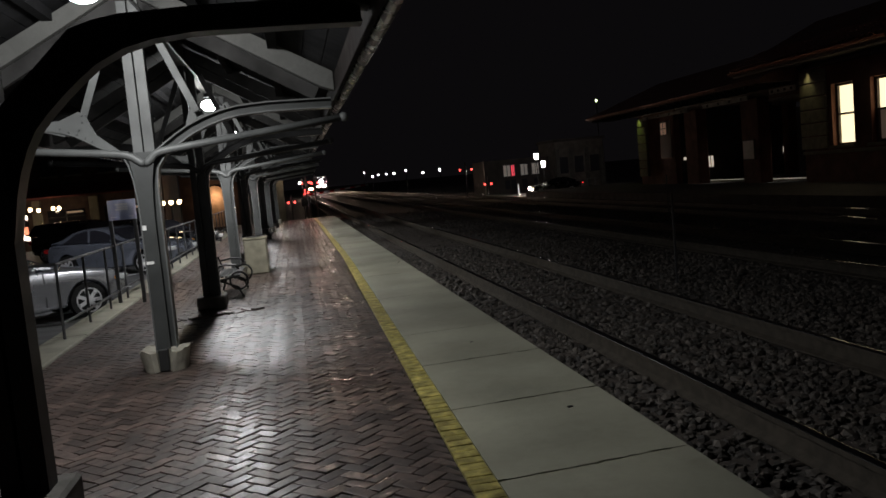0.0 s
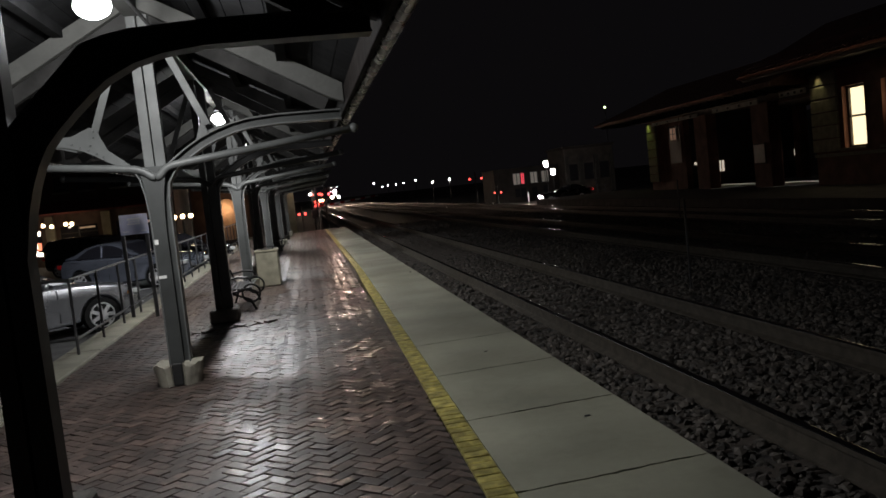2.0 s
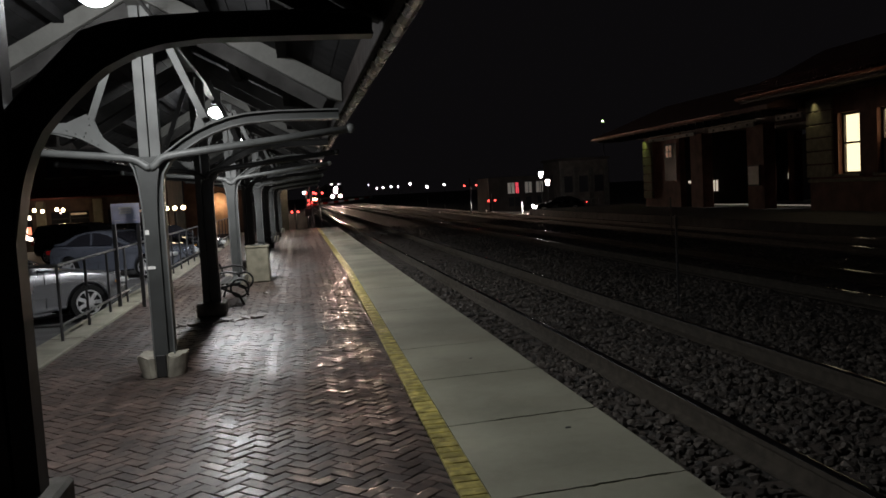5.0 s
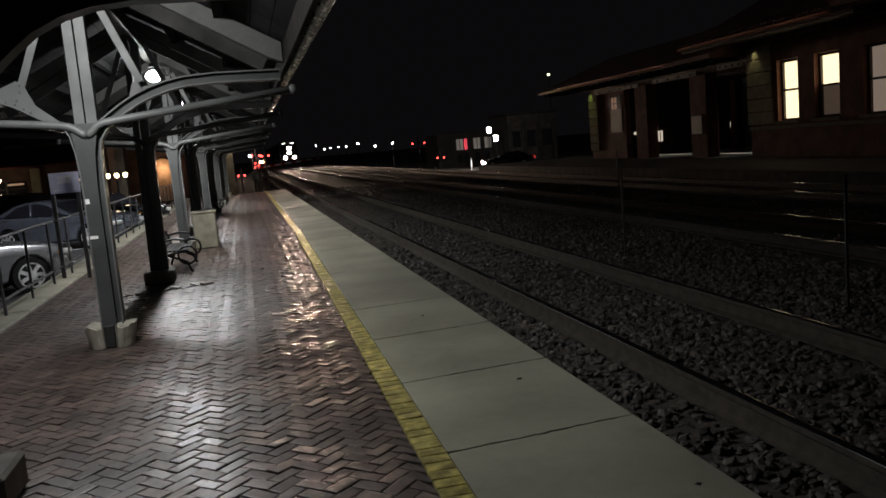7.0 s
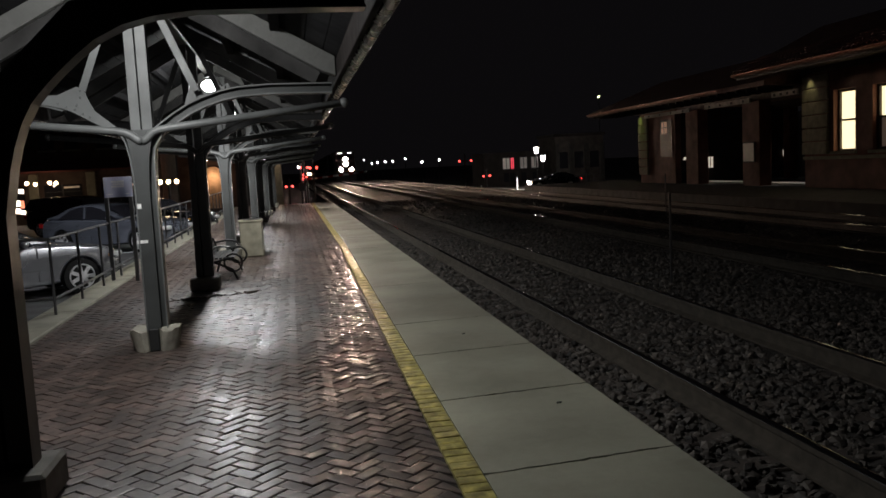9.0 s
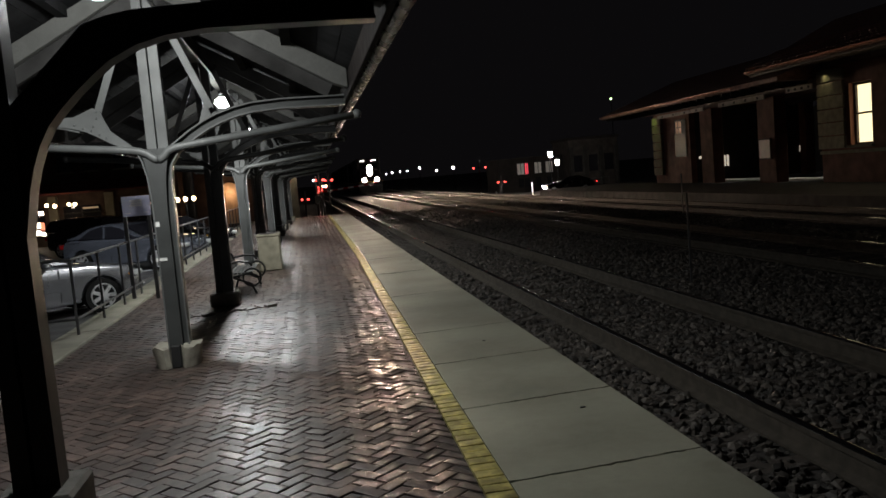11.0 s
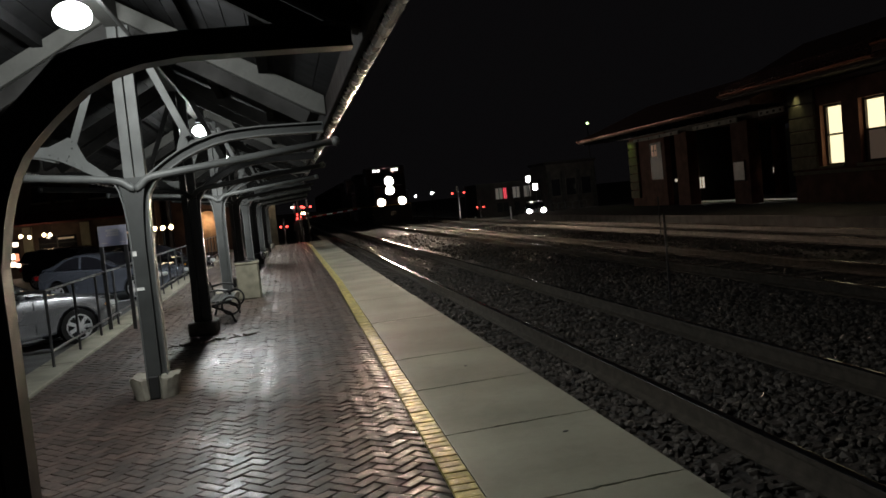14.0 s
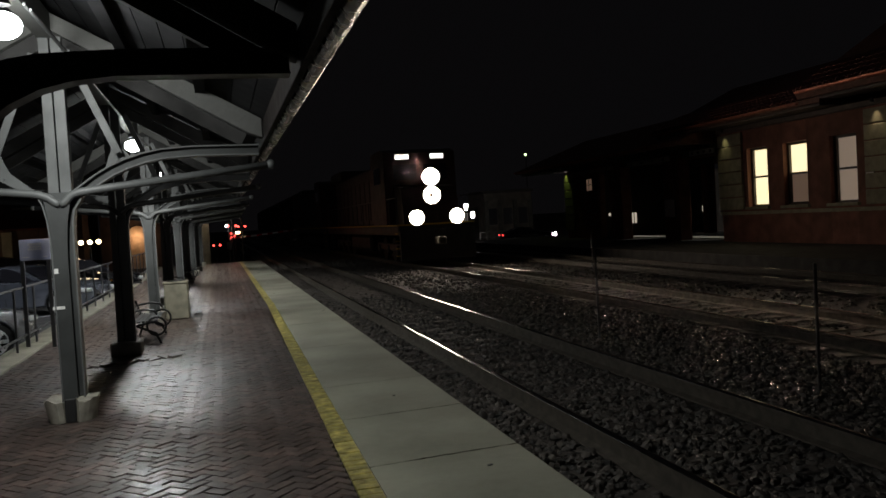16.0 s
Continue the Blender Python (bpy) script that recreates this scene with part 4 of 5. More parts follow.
def bench():
    b = thing("bench", "black iron bench with curled arms and slatted seat", "bench", "benches on the platform")
    for y in (-0.78, 0.78):
        bm = bmesh.new()
        ring = [(0.22 + 0.17 * math.cos(radians(a)), y, 0.33 + 0.17 * math.sin(radians(a))) for a in range(0, 361, 24)]
        bm_path(bm, ring, 0.02, 6)
        bm_path(bm, [(-0.24, y, 0.0), (-0.15, y, 0.25), (-0.2, y, 0.45), (-0.28, y, 0.72)], 0.022, 6)
        bm_path(bm, [(0.28, y, 0.0), (0.2, y, 0.2), (-0.15, y, 0.36), (0.2, y, 0.42)], 0.022, 6)
        bm_path(bm, [(-0.24, y, 0.62), (0.0, y, 0.66), (0.18, y, 0.63), (0.24, y, 0.55)], 0.02, 6)
        part("iron_end", bm, M_BLACK, b, "curled black iron bench end")
    for i in range(6):
        part("seat_slat", box(-0.16 + 0.075 * i, 0, 0.43, 0.06, 1.66, 0.03, 0.006), M_GALV, b)
    for i in range(5):
        part("back_slat", box(-0.215 - 0.022 * i, 0, 0.47 + 0.055 * i, 0.03, 1.66, 0.045, 0.006), M_BLACK, b)
    return b


b0 = bench()
b0.matrix_basis = pose(-1.16, 13.6, 0) @ Matrix.Diagonal((0.8, 0.8, 0.8, 1))
copy_thing(b0, pose(-1.12, 21.3, 0))
copy_thing(b0, pose(-1.12, 28.6, 0))


def bin_box():
    t = thing("litter_bin", "square tan aggregate concrete litter bin on the paving", "litter bin", "litter bins")
    M = mat("aggregate_concrete", (0.20, 0.185, 0.135), 0.8, 0, 0.25, 5, 0.8, 150)
    part("body", box(0, 0, 0.34, 0.44, 0.44, 0.68, 0.02), M, t)
    part("rim", box(0, 0, 0.70, 0.47, 0.47, 0.05, 0.015), M, t)
    part("liner", bm_tube(bmesh.new(), (0, 0, 0.72), (0, 0, 0.735), 0.17, 16), M_BLACK, t)
    return t


t0 = bin_box()
t0.matrix_basis = pose(-0.86, 16.6, 0)


# ---- parked cars ----
def wheel(parent, x, y, M_rim):
    w = part("wheel", bm_tube(bmesh.new(), (x - 0.1, y, 0.33), (x + 0.1, y, 0.33), 0.33, 28), mat_tyre, parent, "black tyre")
    s = 1 if x > 0 else -1
    bm = bmesh.new()
    for k in range(7):
        a = k * 2 * math.pi / 7
        bm_bar(bm, (x + s * 0.105, y + 0.05 * math.cos(a), 0.33 + 0.05 * math.sin(a)), (x + s * 0.105, y + 0.215 * math.cos(a), 0.33 + 0.215 * math.sin(a)), 0.03, 0.065)
    bm_tube(bm, (x + s * 0.09, y, 0.33), (x + s * 0.125, y, 0.33), 0.065, 12)
    ring = [(x + s * 0.10, y + 0.225 * math.cos(radians(a)), 0.33 + 0.225 * math.sin(radians(a))) for a in range(0, 361, 20)]
    bm_path(bm, ring, 0.014, 5)
    part("rim", bm, M_rim, w, "silver spoked alloy rim")


mat_tyre = mat("tyre_rubber", (0.012, 0.012, 0.012), 0.9, 0, 0.2, 20, 0.2, 80, spec=0.15)
M_ALLOY = mat("alloy", (0.62, 0.62, 0.63), 0.3, 0.35, 0.1, 10, 0.0, 60)
M_ORANGE = mat("amber_lens", (0.8, 0.30, 0.03), 0.2, 0, 0.1, 10, 0.0, 60)
M_CLEAR = mat("clear_lens", (0.7, 0.72, 0.72), 0.12, 0.3, 0.1, 10, 0.0, 60)
M_REDLENS = mat("red_lens", (0.45, 0.02, 0.02), 0.2, 0, 0.1, 10, 0.0, 60)


def soften(pts):
    """One round of corner cutting on a closed outline."""
    out = []
    for (x0, z0), (x1, z1) in zip(pts, pts[1:] + pts[:1]):
        out += [(x0 * 0.75 + x1 * 0.25, z0 * 0.75 + z1 * 0.25), (x0 * 0.25 + x1 * 0.75, z0 * 0.25 + z1 * 0.75)]
    return out


def loft(outline, rings):
    """A body with the closed outline (y, z), drawn in towards its flanks: rings are (half width, inset)."""
    n = len(outline)
    area = sum(outline[i][0] * outline[(i + 1) % n][1] - outline[(i + 1) % n][0] * outline[i][1] for i in range(n))
    turn = 1 if area > 0 else -1
    bm = bmesh.new()
    rows = []
    for s, (x, d) in [(-1, r) for r in rings[:0:-1]] + [(1, r) for r in rings]:
        row = []
        for i in range(n):
            (ax, az), (bx, bz), (cx, cz) = outline[i - 1], outline[i], outline[(i + 1) % n]
            tx, tz = cx - ax, cz - az
            l = math.hypot(tx, tz) or 1
            row.append(bm.verts.new((s * x, bx - turn * tz / l * d, bz + turn * tx / l * d)))
        rows.append(row)
    for p, q in zip(rows, rows[1:]):
        for i in range(n):
            bm.faces.new((p[i], p[(i + 1) % n], q[(i + 1) % n], q[i]))
    bm.faces.new(rows[0])
    bm.faces.new(rows[-1][::-1])
    bmesh.ops.recalc_face_normals(bm, faces=bm.faces)
    return bm


def car(label, paint, boot=True, tall=0.0):
    """Nose towards +y, wheels on z = 0."""
    c = thing("car", label, "car", "parked cars")
    h = tall
    side = [(-2.32, 0.32), (-2.36, 0.60), (-2.30, 0.98 + h * 0.5), (-1.75, 1.02 + h * 0.5), (0.95, 0.98), (1.70, 0.90), (2.16, 0.82), (2.33, 0.62), (2.34, 0.40), (2.24, 0.22), (1.80, 0.20)]
    arch_f = [(1.38 + 0.345 * math.cos(radians(a)), 0.33 + 0.345 * math.sin(radians(a))) for a in range(0, 181, 20)]
    arch_r = [(-1.36 + 0.345 * math.cos(radians(a)), 0.33 + 0.345 * math.sin(radians(a))) for a in range(0, 181, 20)]
    side += arch_f + [(0.98, 0.2), (-0.96, 0.2)] + arch_r + [(-1.76, 0.26)]
    side = soften(side)
    bm = loft(side, ((0.0, 0), (0.70, 0.003), (0.80, 0.012), (0.85, 0.028), (0.874, 0.05), (0.88, 0.068)))
    for v in bm.verts:
        q = min(1.0, abs(v.co.x) / 0.88)
        if v.co.z > 0.72:
            v.co.x *= 1 - 0.16 * (v.co.z - 0.72)
        if v.co.z < 0.5:
            v.co.x *= 1 - 0.10 * (0.5 - v.co.z)
        if v.co.y > 1.8:
            v.co.x *= 1 - 0.20 * ((v.co.y - 1.8) / 0.55) ** 2
            v.co.y -= 0.26 * q ** 3 * (v.co.y - 1.8) / 0.55
        if v.co.y < -1.7:
            v.co.x *= 1 - 0.14 * ((-1.7 - v.co.y) / 0.65) ** 2
            v.co.y += 0.16 * q ** 3
    body = part("body", bm, paint, c, smooth=True)
    body.data.set_sharp_from_angle(angle=radians(38))
    if boot:
        roof = [(-1.95, 0.98), (-1.55, 1.20), (-1.20, 1.35), (-0.85, 1.42), (-0.50, 1.44), (-0.15, 1.42), (0.12, 1.34), (0.45, 1.17), (0.85, 0.94)]
        glass_l = [(-1.50, 1.02), (-1.05, 1.28), (-0.7, 1.36), (-0.30, 1.365), (0.05, 1.28), (0.62, 0.99)]
    else:
        roof = [(-2.26, 1.0 + h * 0.5), (-2.0, 1.42 + h), (-1.2, 1.47 + h), (0.05, 1.45 + h), (0.5, 1.34 + h), (1.25, 0.96)]
        glass_l = [(-2.05, 1.02 + h * 0.5), (-1.85, 1.34 + h), (-1.1, 1.39 + h), (0.02, 1.38 + h), (0.42, 1.28 + h), (1.0, 0.99)]
    bm = loft(roof, ((0.0, 0), (0.45, 0.004), (0.68, 0.014), (0.76, 0.03), (0.81, 0.07)))
    for v in bm.verts:
        v.co.x *= 1 - 0.30 * max(0, v.co.z - 0.98)
    cabin = part("cabin", bm, paint, c, smooth=True)
    cabin.data.set_sharp_from_angle(angle=radians(38))
    bm = bm_plate(bmesh.new(), glass_l, "x", 0, 1.645)
    for v in bm.verts:
        v.co.x *= 1 - 0.30 * max(0, v.co.z - 0.98)
    part("side_glass", bm, M_GLASS, c, "dark side windows")
    fwd = -0.30 if boot else 0.0
    a, b = Vector((0, 1.16 + fwd, 0.985)), Vector((0, 0.47 + fwd, 1.355 + h))
    bm = bmesh.new()
    bm_bar(bm, a + Vector((0, 0.012, 0.012)), b + Vector((0, 0.012, 0.0)), 1.36, 0.012)
    part("windscreen", bm, M_GLASS, c, "dark windscreen")
    for s in (-1, 1):
        part("pillar", box(s * 0.79, -0.33 + fwd * 0.6, 1.18 + h * 0.6, 0.05, 0.07, 0.36 + h * 0.6, 0.005, Matrix.Rotation(s * -0.16, 4, "Y")), paint, c)
        part("headlamp", box(s * 0.60, 2.14, 0.67, 0.30, 0.22, 0.12, 0.03, Matrix.Rotation(s * -0.5, 4, "Z")), M_CLEAR, c, "clear headlamp")
        part("marker_lamp", box(s * 0.775, 1.92, 0.68, 0.06, 0.18, 0.06, 0.01, Matrix.Rotation(s * -0.28, 4, "Z")), M_ORANGE, c, "amber marker lamp")
        part("tail_lamp", box(s * 0.60, -2.20, 0.82, 0.3, 0.2, 0.14, 0.02), M_REDLENS, c, "red tail lamp")
        part("mirror", bm_ball(bmesh.new(), (s * 0.94, 0.72 + fwd, 1.02), 0.1, 0.9, 0.7, 0.6), paint, c, smooth=True)
        for y in (-0.55, 0.35):
            part("door_handle", box(s * 0.865, y - 0.2, 0.82, 0.03, 0.16, 0.025, 0.005), paint, c)
            part("door_gap", box(s * 0.8745, y + 0.28, 0.62, 0.006, 0.012, 0.62), M_BLACK, c)
        part("sill_trim", box(s * 0.865, 0, 0.52, 0.03, 1.8, 0.05, 0.01), paint, c)
        for y in (-1.36, 1.38):
            wheel(c, s * 0.79, y, M_ALLOY)
    part("grille", box(0, 2.31, 0.46, 0.7, 0.07, 0.14, 0.01), M_BLACK, c)
    part("bumper", box(0, 2.25, 0.40, 1.0, 0.14, 0.16, 0.04), paint, c)
    return c


SILVER = mat("silver_paint", (0.46, 0.47, 0.50), 0.24, 0.8, 0.06, 2, 0.0, 60, coat=0.6)
BLUEGREY = mat("blue_grey_paint", (0.30, 0.33, 0.40), 0.2, 0.7, 0.06, 2, 0.0, 60, coat=0.6)
DARKP = mat("black_paint", (0.012, 0.012, 0.014), 0.25, 0.3, 0.06, 2, 0.0, 60, coat=0.6)
# angle parking, noses towards the platform
CAR_RZ = -57
c1 = car("silver sedan parked nose-in beside the platform", SILVER)
c1.matrix_basis = pose(-5.63, 16.2, ROAD_Z, 0, 0, CAR_RZ)
c2 = car("blue-grey sedan parked behind the silver sedan", BLUEGREY)
c2.matrix_basis = pose(-5.3, 26.25, ROAD_Z, 0, 0, -118)
c3 = car("tall black car parked further along the lane", DARKP, False, 0.12)
c3.matrix_basis = pose(-8.4, 35.2, ROAD_Z, 0, 0, -118)
c4 = car("dark car parked near the end of the lane", DARKP)
c4.matrix_basis = pose(-4.9, 30.55, ROAD_Z, 0, 0, -118)
for i in range(9):
    m = part("bay_line", box(-6.2, 12.4 + i * 3.9, ROAD_Z + 0.004, 0.1, 4.6, 0.008, 0, Matrix.Rotation(radians(CAR_RZ), 4, "Z")), M_WHITE)
    tagged(m, "worn white parking bay line on the asphalt", "road marking", "bay lines", "structure")

# street lamp with three globes
sl = thing("globe_lamp", "street lamp post with three warm glowing globes", "street lamp")
part("pole", bm_tube(bmesh.new(), (-4.9, 34.5, GROUND_Z), (-4.9, 34.5, 1.35), 0.05, 10), M_BLACK, sl)
for dx in (-0.32, 0, 0.32):
    part("globe", bm_ball(bmesh.new(), (-4.9 + dx, 34.5, 1.5), 0.095), M_WARML, sl, "warm glowing globe", smooth=True)

# unseen lamp post of the parking lane, added to light the cars
pl = thing("parking_lamp", "tall parking lot lamp post added out of view", "street lamp")
part("pole", bm_tube(bmesh.new(), (-12.0, 20.0, GROUND_Z - 0.1), (-12.0, 20.0, 8.1), 0.07, 10), M_BLACK, pl)
part("arm", bm_tube(bmesh.new(), (-12.0, 20.0, 8.0), (-8.2, 20.0, 8.12), 0.04, 8), M_BLACK, pl)
part("lamp_head", box(-8.0, 20.0, 8.12, 0.7, 0.3, 0.12, 0.03), M_BLACK, pl)
spot_light("unseen_parking_light", (-8.0, 20.0, 8.0), (-6.6, 21.0, 0), 1300, (0.93, 0.96, 1.0), 78, 0.4)

# row of shops across the lane
shops = thing("shop_row", "dark two-storey brick shop row with lit shop windows", "building")
M_SHOP = mat("dark_brick", (0.07, 0.045, 0.036), 0.85, 0, 0.3, 2, 0.3, 60)
part("wall", box(-26, 50, 3.4, 38, 6, 7.8), M_SHOP, shops)
part("awning", bm_plate(bmesh.new(), [(46.9, 2.9), (45.6, 2.35), (45.6, 2.25), (46.9, 2.6)], "x", -24, 33), mat("red_awning", (0.13, 0.03, 0.03), 0.8), shops)
M_SHOPLIT = glow("lit_shop_window", (1.0, 0.84, 0.66), 4.5)
M_SHOPDIM = glow("dim_shop_window", (1.0, 0.75, 0.55), 0.10)
M_SHOPRED = glow("red_lit_display", (1.0, 0.30, 0.16), 1.2)
SHOW = {1: [(-0.72, 0.72, 0.40, 0.26, M_SHOPLIT), (-0.30, 0.66, 0.22, 0.14, M_SHOPLIT), (0.45, 1.45, 0.8, 0.10, M_SHOPDIM)],
        2: [(0.42, 1.40, 0.42, 0.34, M_SHOPLIT), (0.80, 1.34, 0.26, 0.26, M_SHOPLIT), (0.20, 1.12, 0.25, 0.18, M_SHOPLIT), (0.45, 0.72, 0.50, 0.30, M_SHOPLIT), (0.80, 0.66, 0.20, 0.40, M_SHOPRED),
            (0.10, 0.55, 0.26, 0.5, M_SHOPRED), (0.50, 0.32, 0.38, 0.26, M_SHOPLIT), (0.82, 0.24, 0.22, 0.20, M_SHOPLIT), (-0.5, 1.0, 0.5, 0.6, M_SHOPRED), (-0.45, 0.5, 0.4, 0.3, M_SHOPLIT)]}
for k in range(11):
    x = -9.2 - 2.9 * k
    w = part("shop_window", box(x, 46.97, 0.85, 1.9, 0.08, 1.5), M_GLASS, shops, "dark shop window")
    if k in SHOW:
        for u, v, p, q, m in SHOW[k]:
            part("lit_display", box(x + u, 46.91, v, p, 0.05, q, 0.02), m, w, "brightly lit shop display")
    else:
        part("lit_display", box(x + 0.4, 46.91, 1.42, 0.9, 0.05, 0.12, 0.01), M_SHOPDIM, w, "dim lit strip")
    part("mullion", box(x, 46.86, 0.85, 0.06, 0.06, 1.5), M_BLACK, w)
    part("transom", box(x, 46.86, 1.22, 1.9, 0.06, 0.06), M_BLACK, w)
    part("pilaster", box(x + 1.45, 46.9, 0.9, 0.45, 0.2, 2.6), M_CONC2, shops, "pale pilaster")
    for d in (-0.62, 0.62):
        u = part("upper_window", box(x + d, 46.97, 4.3, 0.72, 0.08, 1.7), M_GLASS, shops, "dark upper window")
        part("sill", box(x + d, 46.9, 3.4, 0.92, 0.16, 0.1), M_CONC2, u)
        part("frame", box(x + d, 46.92, 4.3, 0.72, 0.05, 0.07), M_TRIM, u)
for x, z in ((-13.4, 1.75), (-13.0, 1.68), (-12.3, 1.72), (-12.0, 1.7), (-16.5, 1.7), (-19.5, 1.7), (-8.9, 1.2)):
    g = part("shop_lamp", bm_tube(bmesh.new(), (x, 45.3, z), (x, 45.9, 2.5), 0.015, 5), M_BLACK, shops, "small hanging lamp")
    part("globe", bm_ball(bmesh.new(), (x, 45.3, z), 0.10), M_WARML, g, "warm glowing globe")

for x, p in ((-13.0, 16), (-18.5, 5)):
    point_light("shop_light", (x, 45.2, 1.6), p, (1.0, 0.8, 0.58), 0.1)

# end pavilion with an orange arched doorway
pav = thing("end_pavilion", "brick pavilion with an orange lit arched doorway", "building")
M_ORW = mat("tan_render", (0.52, 0.37, 0.24), 0.8, 0, 0.2, 4, 0.3, 40)
part("wall", box(-4.6, 50.5, 1.9, 3.6, 3.0, 4.6), M_SHOP, pav)
arch = [(-4.95, -0.2), (-3.95, -0.2), (-3.95, 1.7)] + [(-4.45 + 0.5 * math.cos(radians(a)), 1.7 + 0.5 * math.sin(radians(a))) for a in range(15, 180, 15)] + [(-4.95, 1.7)]
part("lit_doorway", bm_plate(bmesh.new(), arch, "y", 48.96, 0.08), M_ORW, pav, "orange lit arched doorway")
part("wall", box(-0.95, 52.0, 1.2, 0.7, 0.6, 3.2), M_CONC2, pav)
point_light("pavilion_light", (-4.45, 48.45, 1.6), 22, (1.0, 0.62, 0.36), 0.1)
point_light("pavilion_light", (-0.9, 51.0, 2.6), 16, (1.0, 0.75, 0.5), 0.1)

# ---- crossing and street beyond ----
def flasher(x, y, z, n=2, w=0.45, gap=0.0):
    f = thing("crossing_signal", "crossing signal mast with red flashing lamps lit", "signal", "crossing signals")
    part("mast", bm_tube(bmesh.new(), (x, y, GROUND_Z - 0.8), (x, y, z + 0.5), 0.05, 8), M_GALV, f)
    part("arm", box(x, y, z, 2 * w + 0.2, 0.06, 0.06), M_BLACK, f)
    for s in (-1, 1):
        part("lamp_hood", bm_tube(bmesh.new(), (x + s * w, y, z), (x + s * w, y - 0.1, z), 0.09, 12), M_BLACK, f)
        part("red_lamp", bm_tube(bmesh.new(), (x + s * w, y - 0.1, z), (x + s * w, y - 0.13, z), 0.065, 12), M_REDL, f, "glowing red lamp")
    return f


flasher(12.75, 60, 1.86)
flasher(14.35, 60, 0.65, w=0.25)
flasher(0.75, 50, 1.9, w=0.22)
flasher(1.3, 50, 1.85, w=0.2)
flasher(0.9, 50.4, 1.45, w=0.2)
flasher(-0.2, 54, 0.75, w=0.2)
cg = thing("crossing_gate", "lowered striped crossing gate arm with small red lamps", "crossing gate")
part("mast", bm_tube(bmesh.new(), (0.55, 50.2, GROUND_Z - 0.1), (0.55, 50.2, 2.15), 0.06, 8), M_GALV, cg)
part("mechanism_box", box(0.55, 50.1, 0.75, 0.34, 0.4, 0.5, 0.03), M_GALV, cg)
arm = part("gate_arm", bm_bar(bmesh.new(), (0.55, 50.0, 1.15), (4.6, 51.2, 1.45), 0.04, 0.10), M_WHITE, cg, "white gate arm with red stripes")
for k in range(6):
    f = 0.08 + 0.16 * k
    part("stripe", bm_bar(bmesh.new(), (0.55 + 4.05 * f, 49.97 + 1.2 * f, 1.15 + 0.3 * f), (0.55 + 4.05 * (f + 0.07), 49.97 + 1.2 * (f + 0.07), 1.15 + 0.3 * (f + 0.07)), 0.03, 0.104), M_REDLENS, arm)
for x, z in ((0.66, 1.25), (0.86, 1.32)):
    part("arm_lamp", bm_ball(bmesh.new(), (x, 49.9, z), 0.05), M_REDL, arm, "glowing red arm lamp")
part("bell_lamp", box(0.42, 50.1, 1.92, 0.12, 0.08, 0.12, 0.02), M_WHITEL, cg, "bright white marker lamp")
part("lit_plate", box(1.05, 50.05, 1.50, 0.26, 0.04, 0.12, 0.02), M_WARML, cg, "warm lit plate")
for x, y, z in ((29.3, 230, 5.2), (27.5, 207, 3.9), (25.9, 193, 4.0), (24.0, 176, 3.9), (22.4, 163, 3.8), (20.6, 145, 4.0), (19.9, 126, 3.2), (20.0, 111, 3.3)):
    k = thing("street_lamp", "distant street lamp with a small white light", "street lamp", "distant street lamps")
    x = 20.0
    part("pole", bm_tube(bmesh.new(), (x, y, -1.3), (x, y, z - 0.2), 0.07, 6), M_BLACK, k)
    part("lamp_head", bm_ball(bmesh.new(), (x, y, z - 0.9), 0.15), M_WHITEL, k)


def lantern(x, y, z):
    k = thing("street_lantern", "old style street lantern with a bright white glass", "street lamp", "lanterns at the crossing")
    part("pole", bm_tube(bmesh.new(), (x, y, -1.4), (x, y, z - 0.25), 0.06, 8), M_BLACK, k)
    part("glass_lantern", bm_tube(bmesh.new(), (x, y, z - 0.25), (x, y, z + 0.3), 0.16, 8, 0.24), M_WHITEL, k, "bright white lantern glass")
    part("cap", bm_tube(bmesh.new(), (x, y, z + 0.3), (x, y, z + 0.5), 0.26, 8, 0.03), M_BLACK, k)


lantern(24.4, 80, 2.62)
lantern(25.07, 80, 1.78)

M_FAR = mat("dark_stucco", (0.02, 0.016, 0.015), 0.9, 0, 0.3, 1, 0.2, 30)
blk = thing("corner_shop", "dark corner shop with red neon and pale lit windows", "building")
part("wall", box(24.8, 92, 0.6, 7.5, 6, 4.2), M_FAR, blk)
M_NEON = glow("red_neon", (1.0, 0.08, 0.12), 0.8)
M_PALE = glow("pale_lit_window", (0.8, 0.75, 0.7), 0.04)
for x, m, lab in ((23.6, M_PALE, "pale lit window"), (24.3, M_NEON, "red neon window"), (25.6, M_PALE, "pale lit window"), (26.9, M_PALE, "pale lit window")):
    w = part("window", box(x, 88.95, 1.45, 0.75 if m is M_PALE else 0.3, 0.08, 1.2), m, blk, lab)
    part("mullion", box(x, 88.88, 1.45, 0.06, 0.05, 1.25), M_TRIM, w)
    part("lower_window", box(x, 88.95, -0.1, 0.55, 0.08, 1.0), M_GLASS, blk)
hs = thing("pale_house", "pale rendered house dimly lit by the lanterns", "building")
part("wall", box(31.5, 90, 1.3, 5.6, 6, 5.6), mat("pale_render", (0.06, 0.05, 0.045), 0.85, 0, 0.35, 1.5), hs)
for x in (29.6, 31.4, 33.2):
    part("window", box(x, 86.95, 1.5, 1.0, 0.1, 1.8), M_GLASS, hs, "dark window")
part("roof", box(31.5, 90, 4.25, 6.0, 6.4, 0.3, 0.03), M_FAR, hs, "flat dark roof edge")
for x in (28.9, 30.5, 32.3, 34.1):
    part("pilaster", box(x, 86.9, 1.0, 0.45, 0.2, 4.6, 0.02), M_FARPLAT, hs, "grey pilaster")
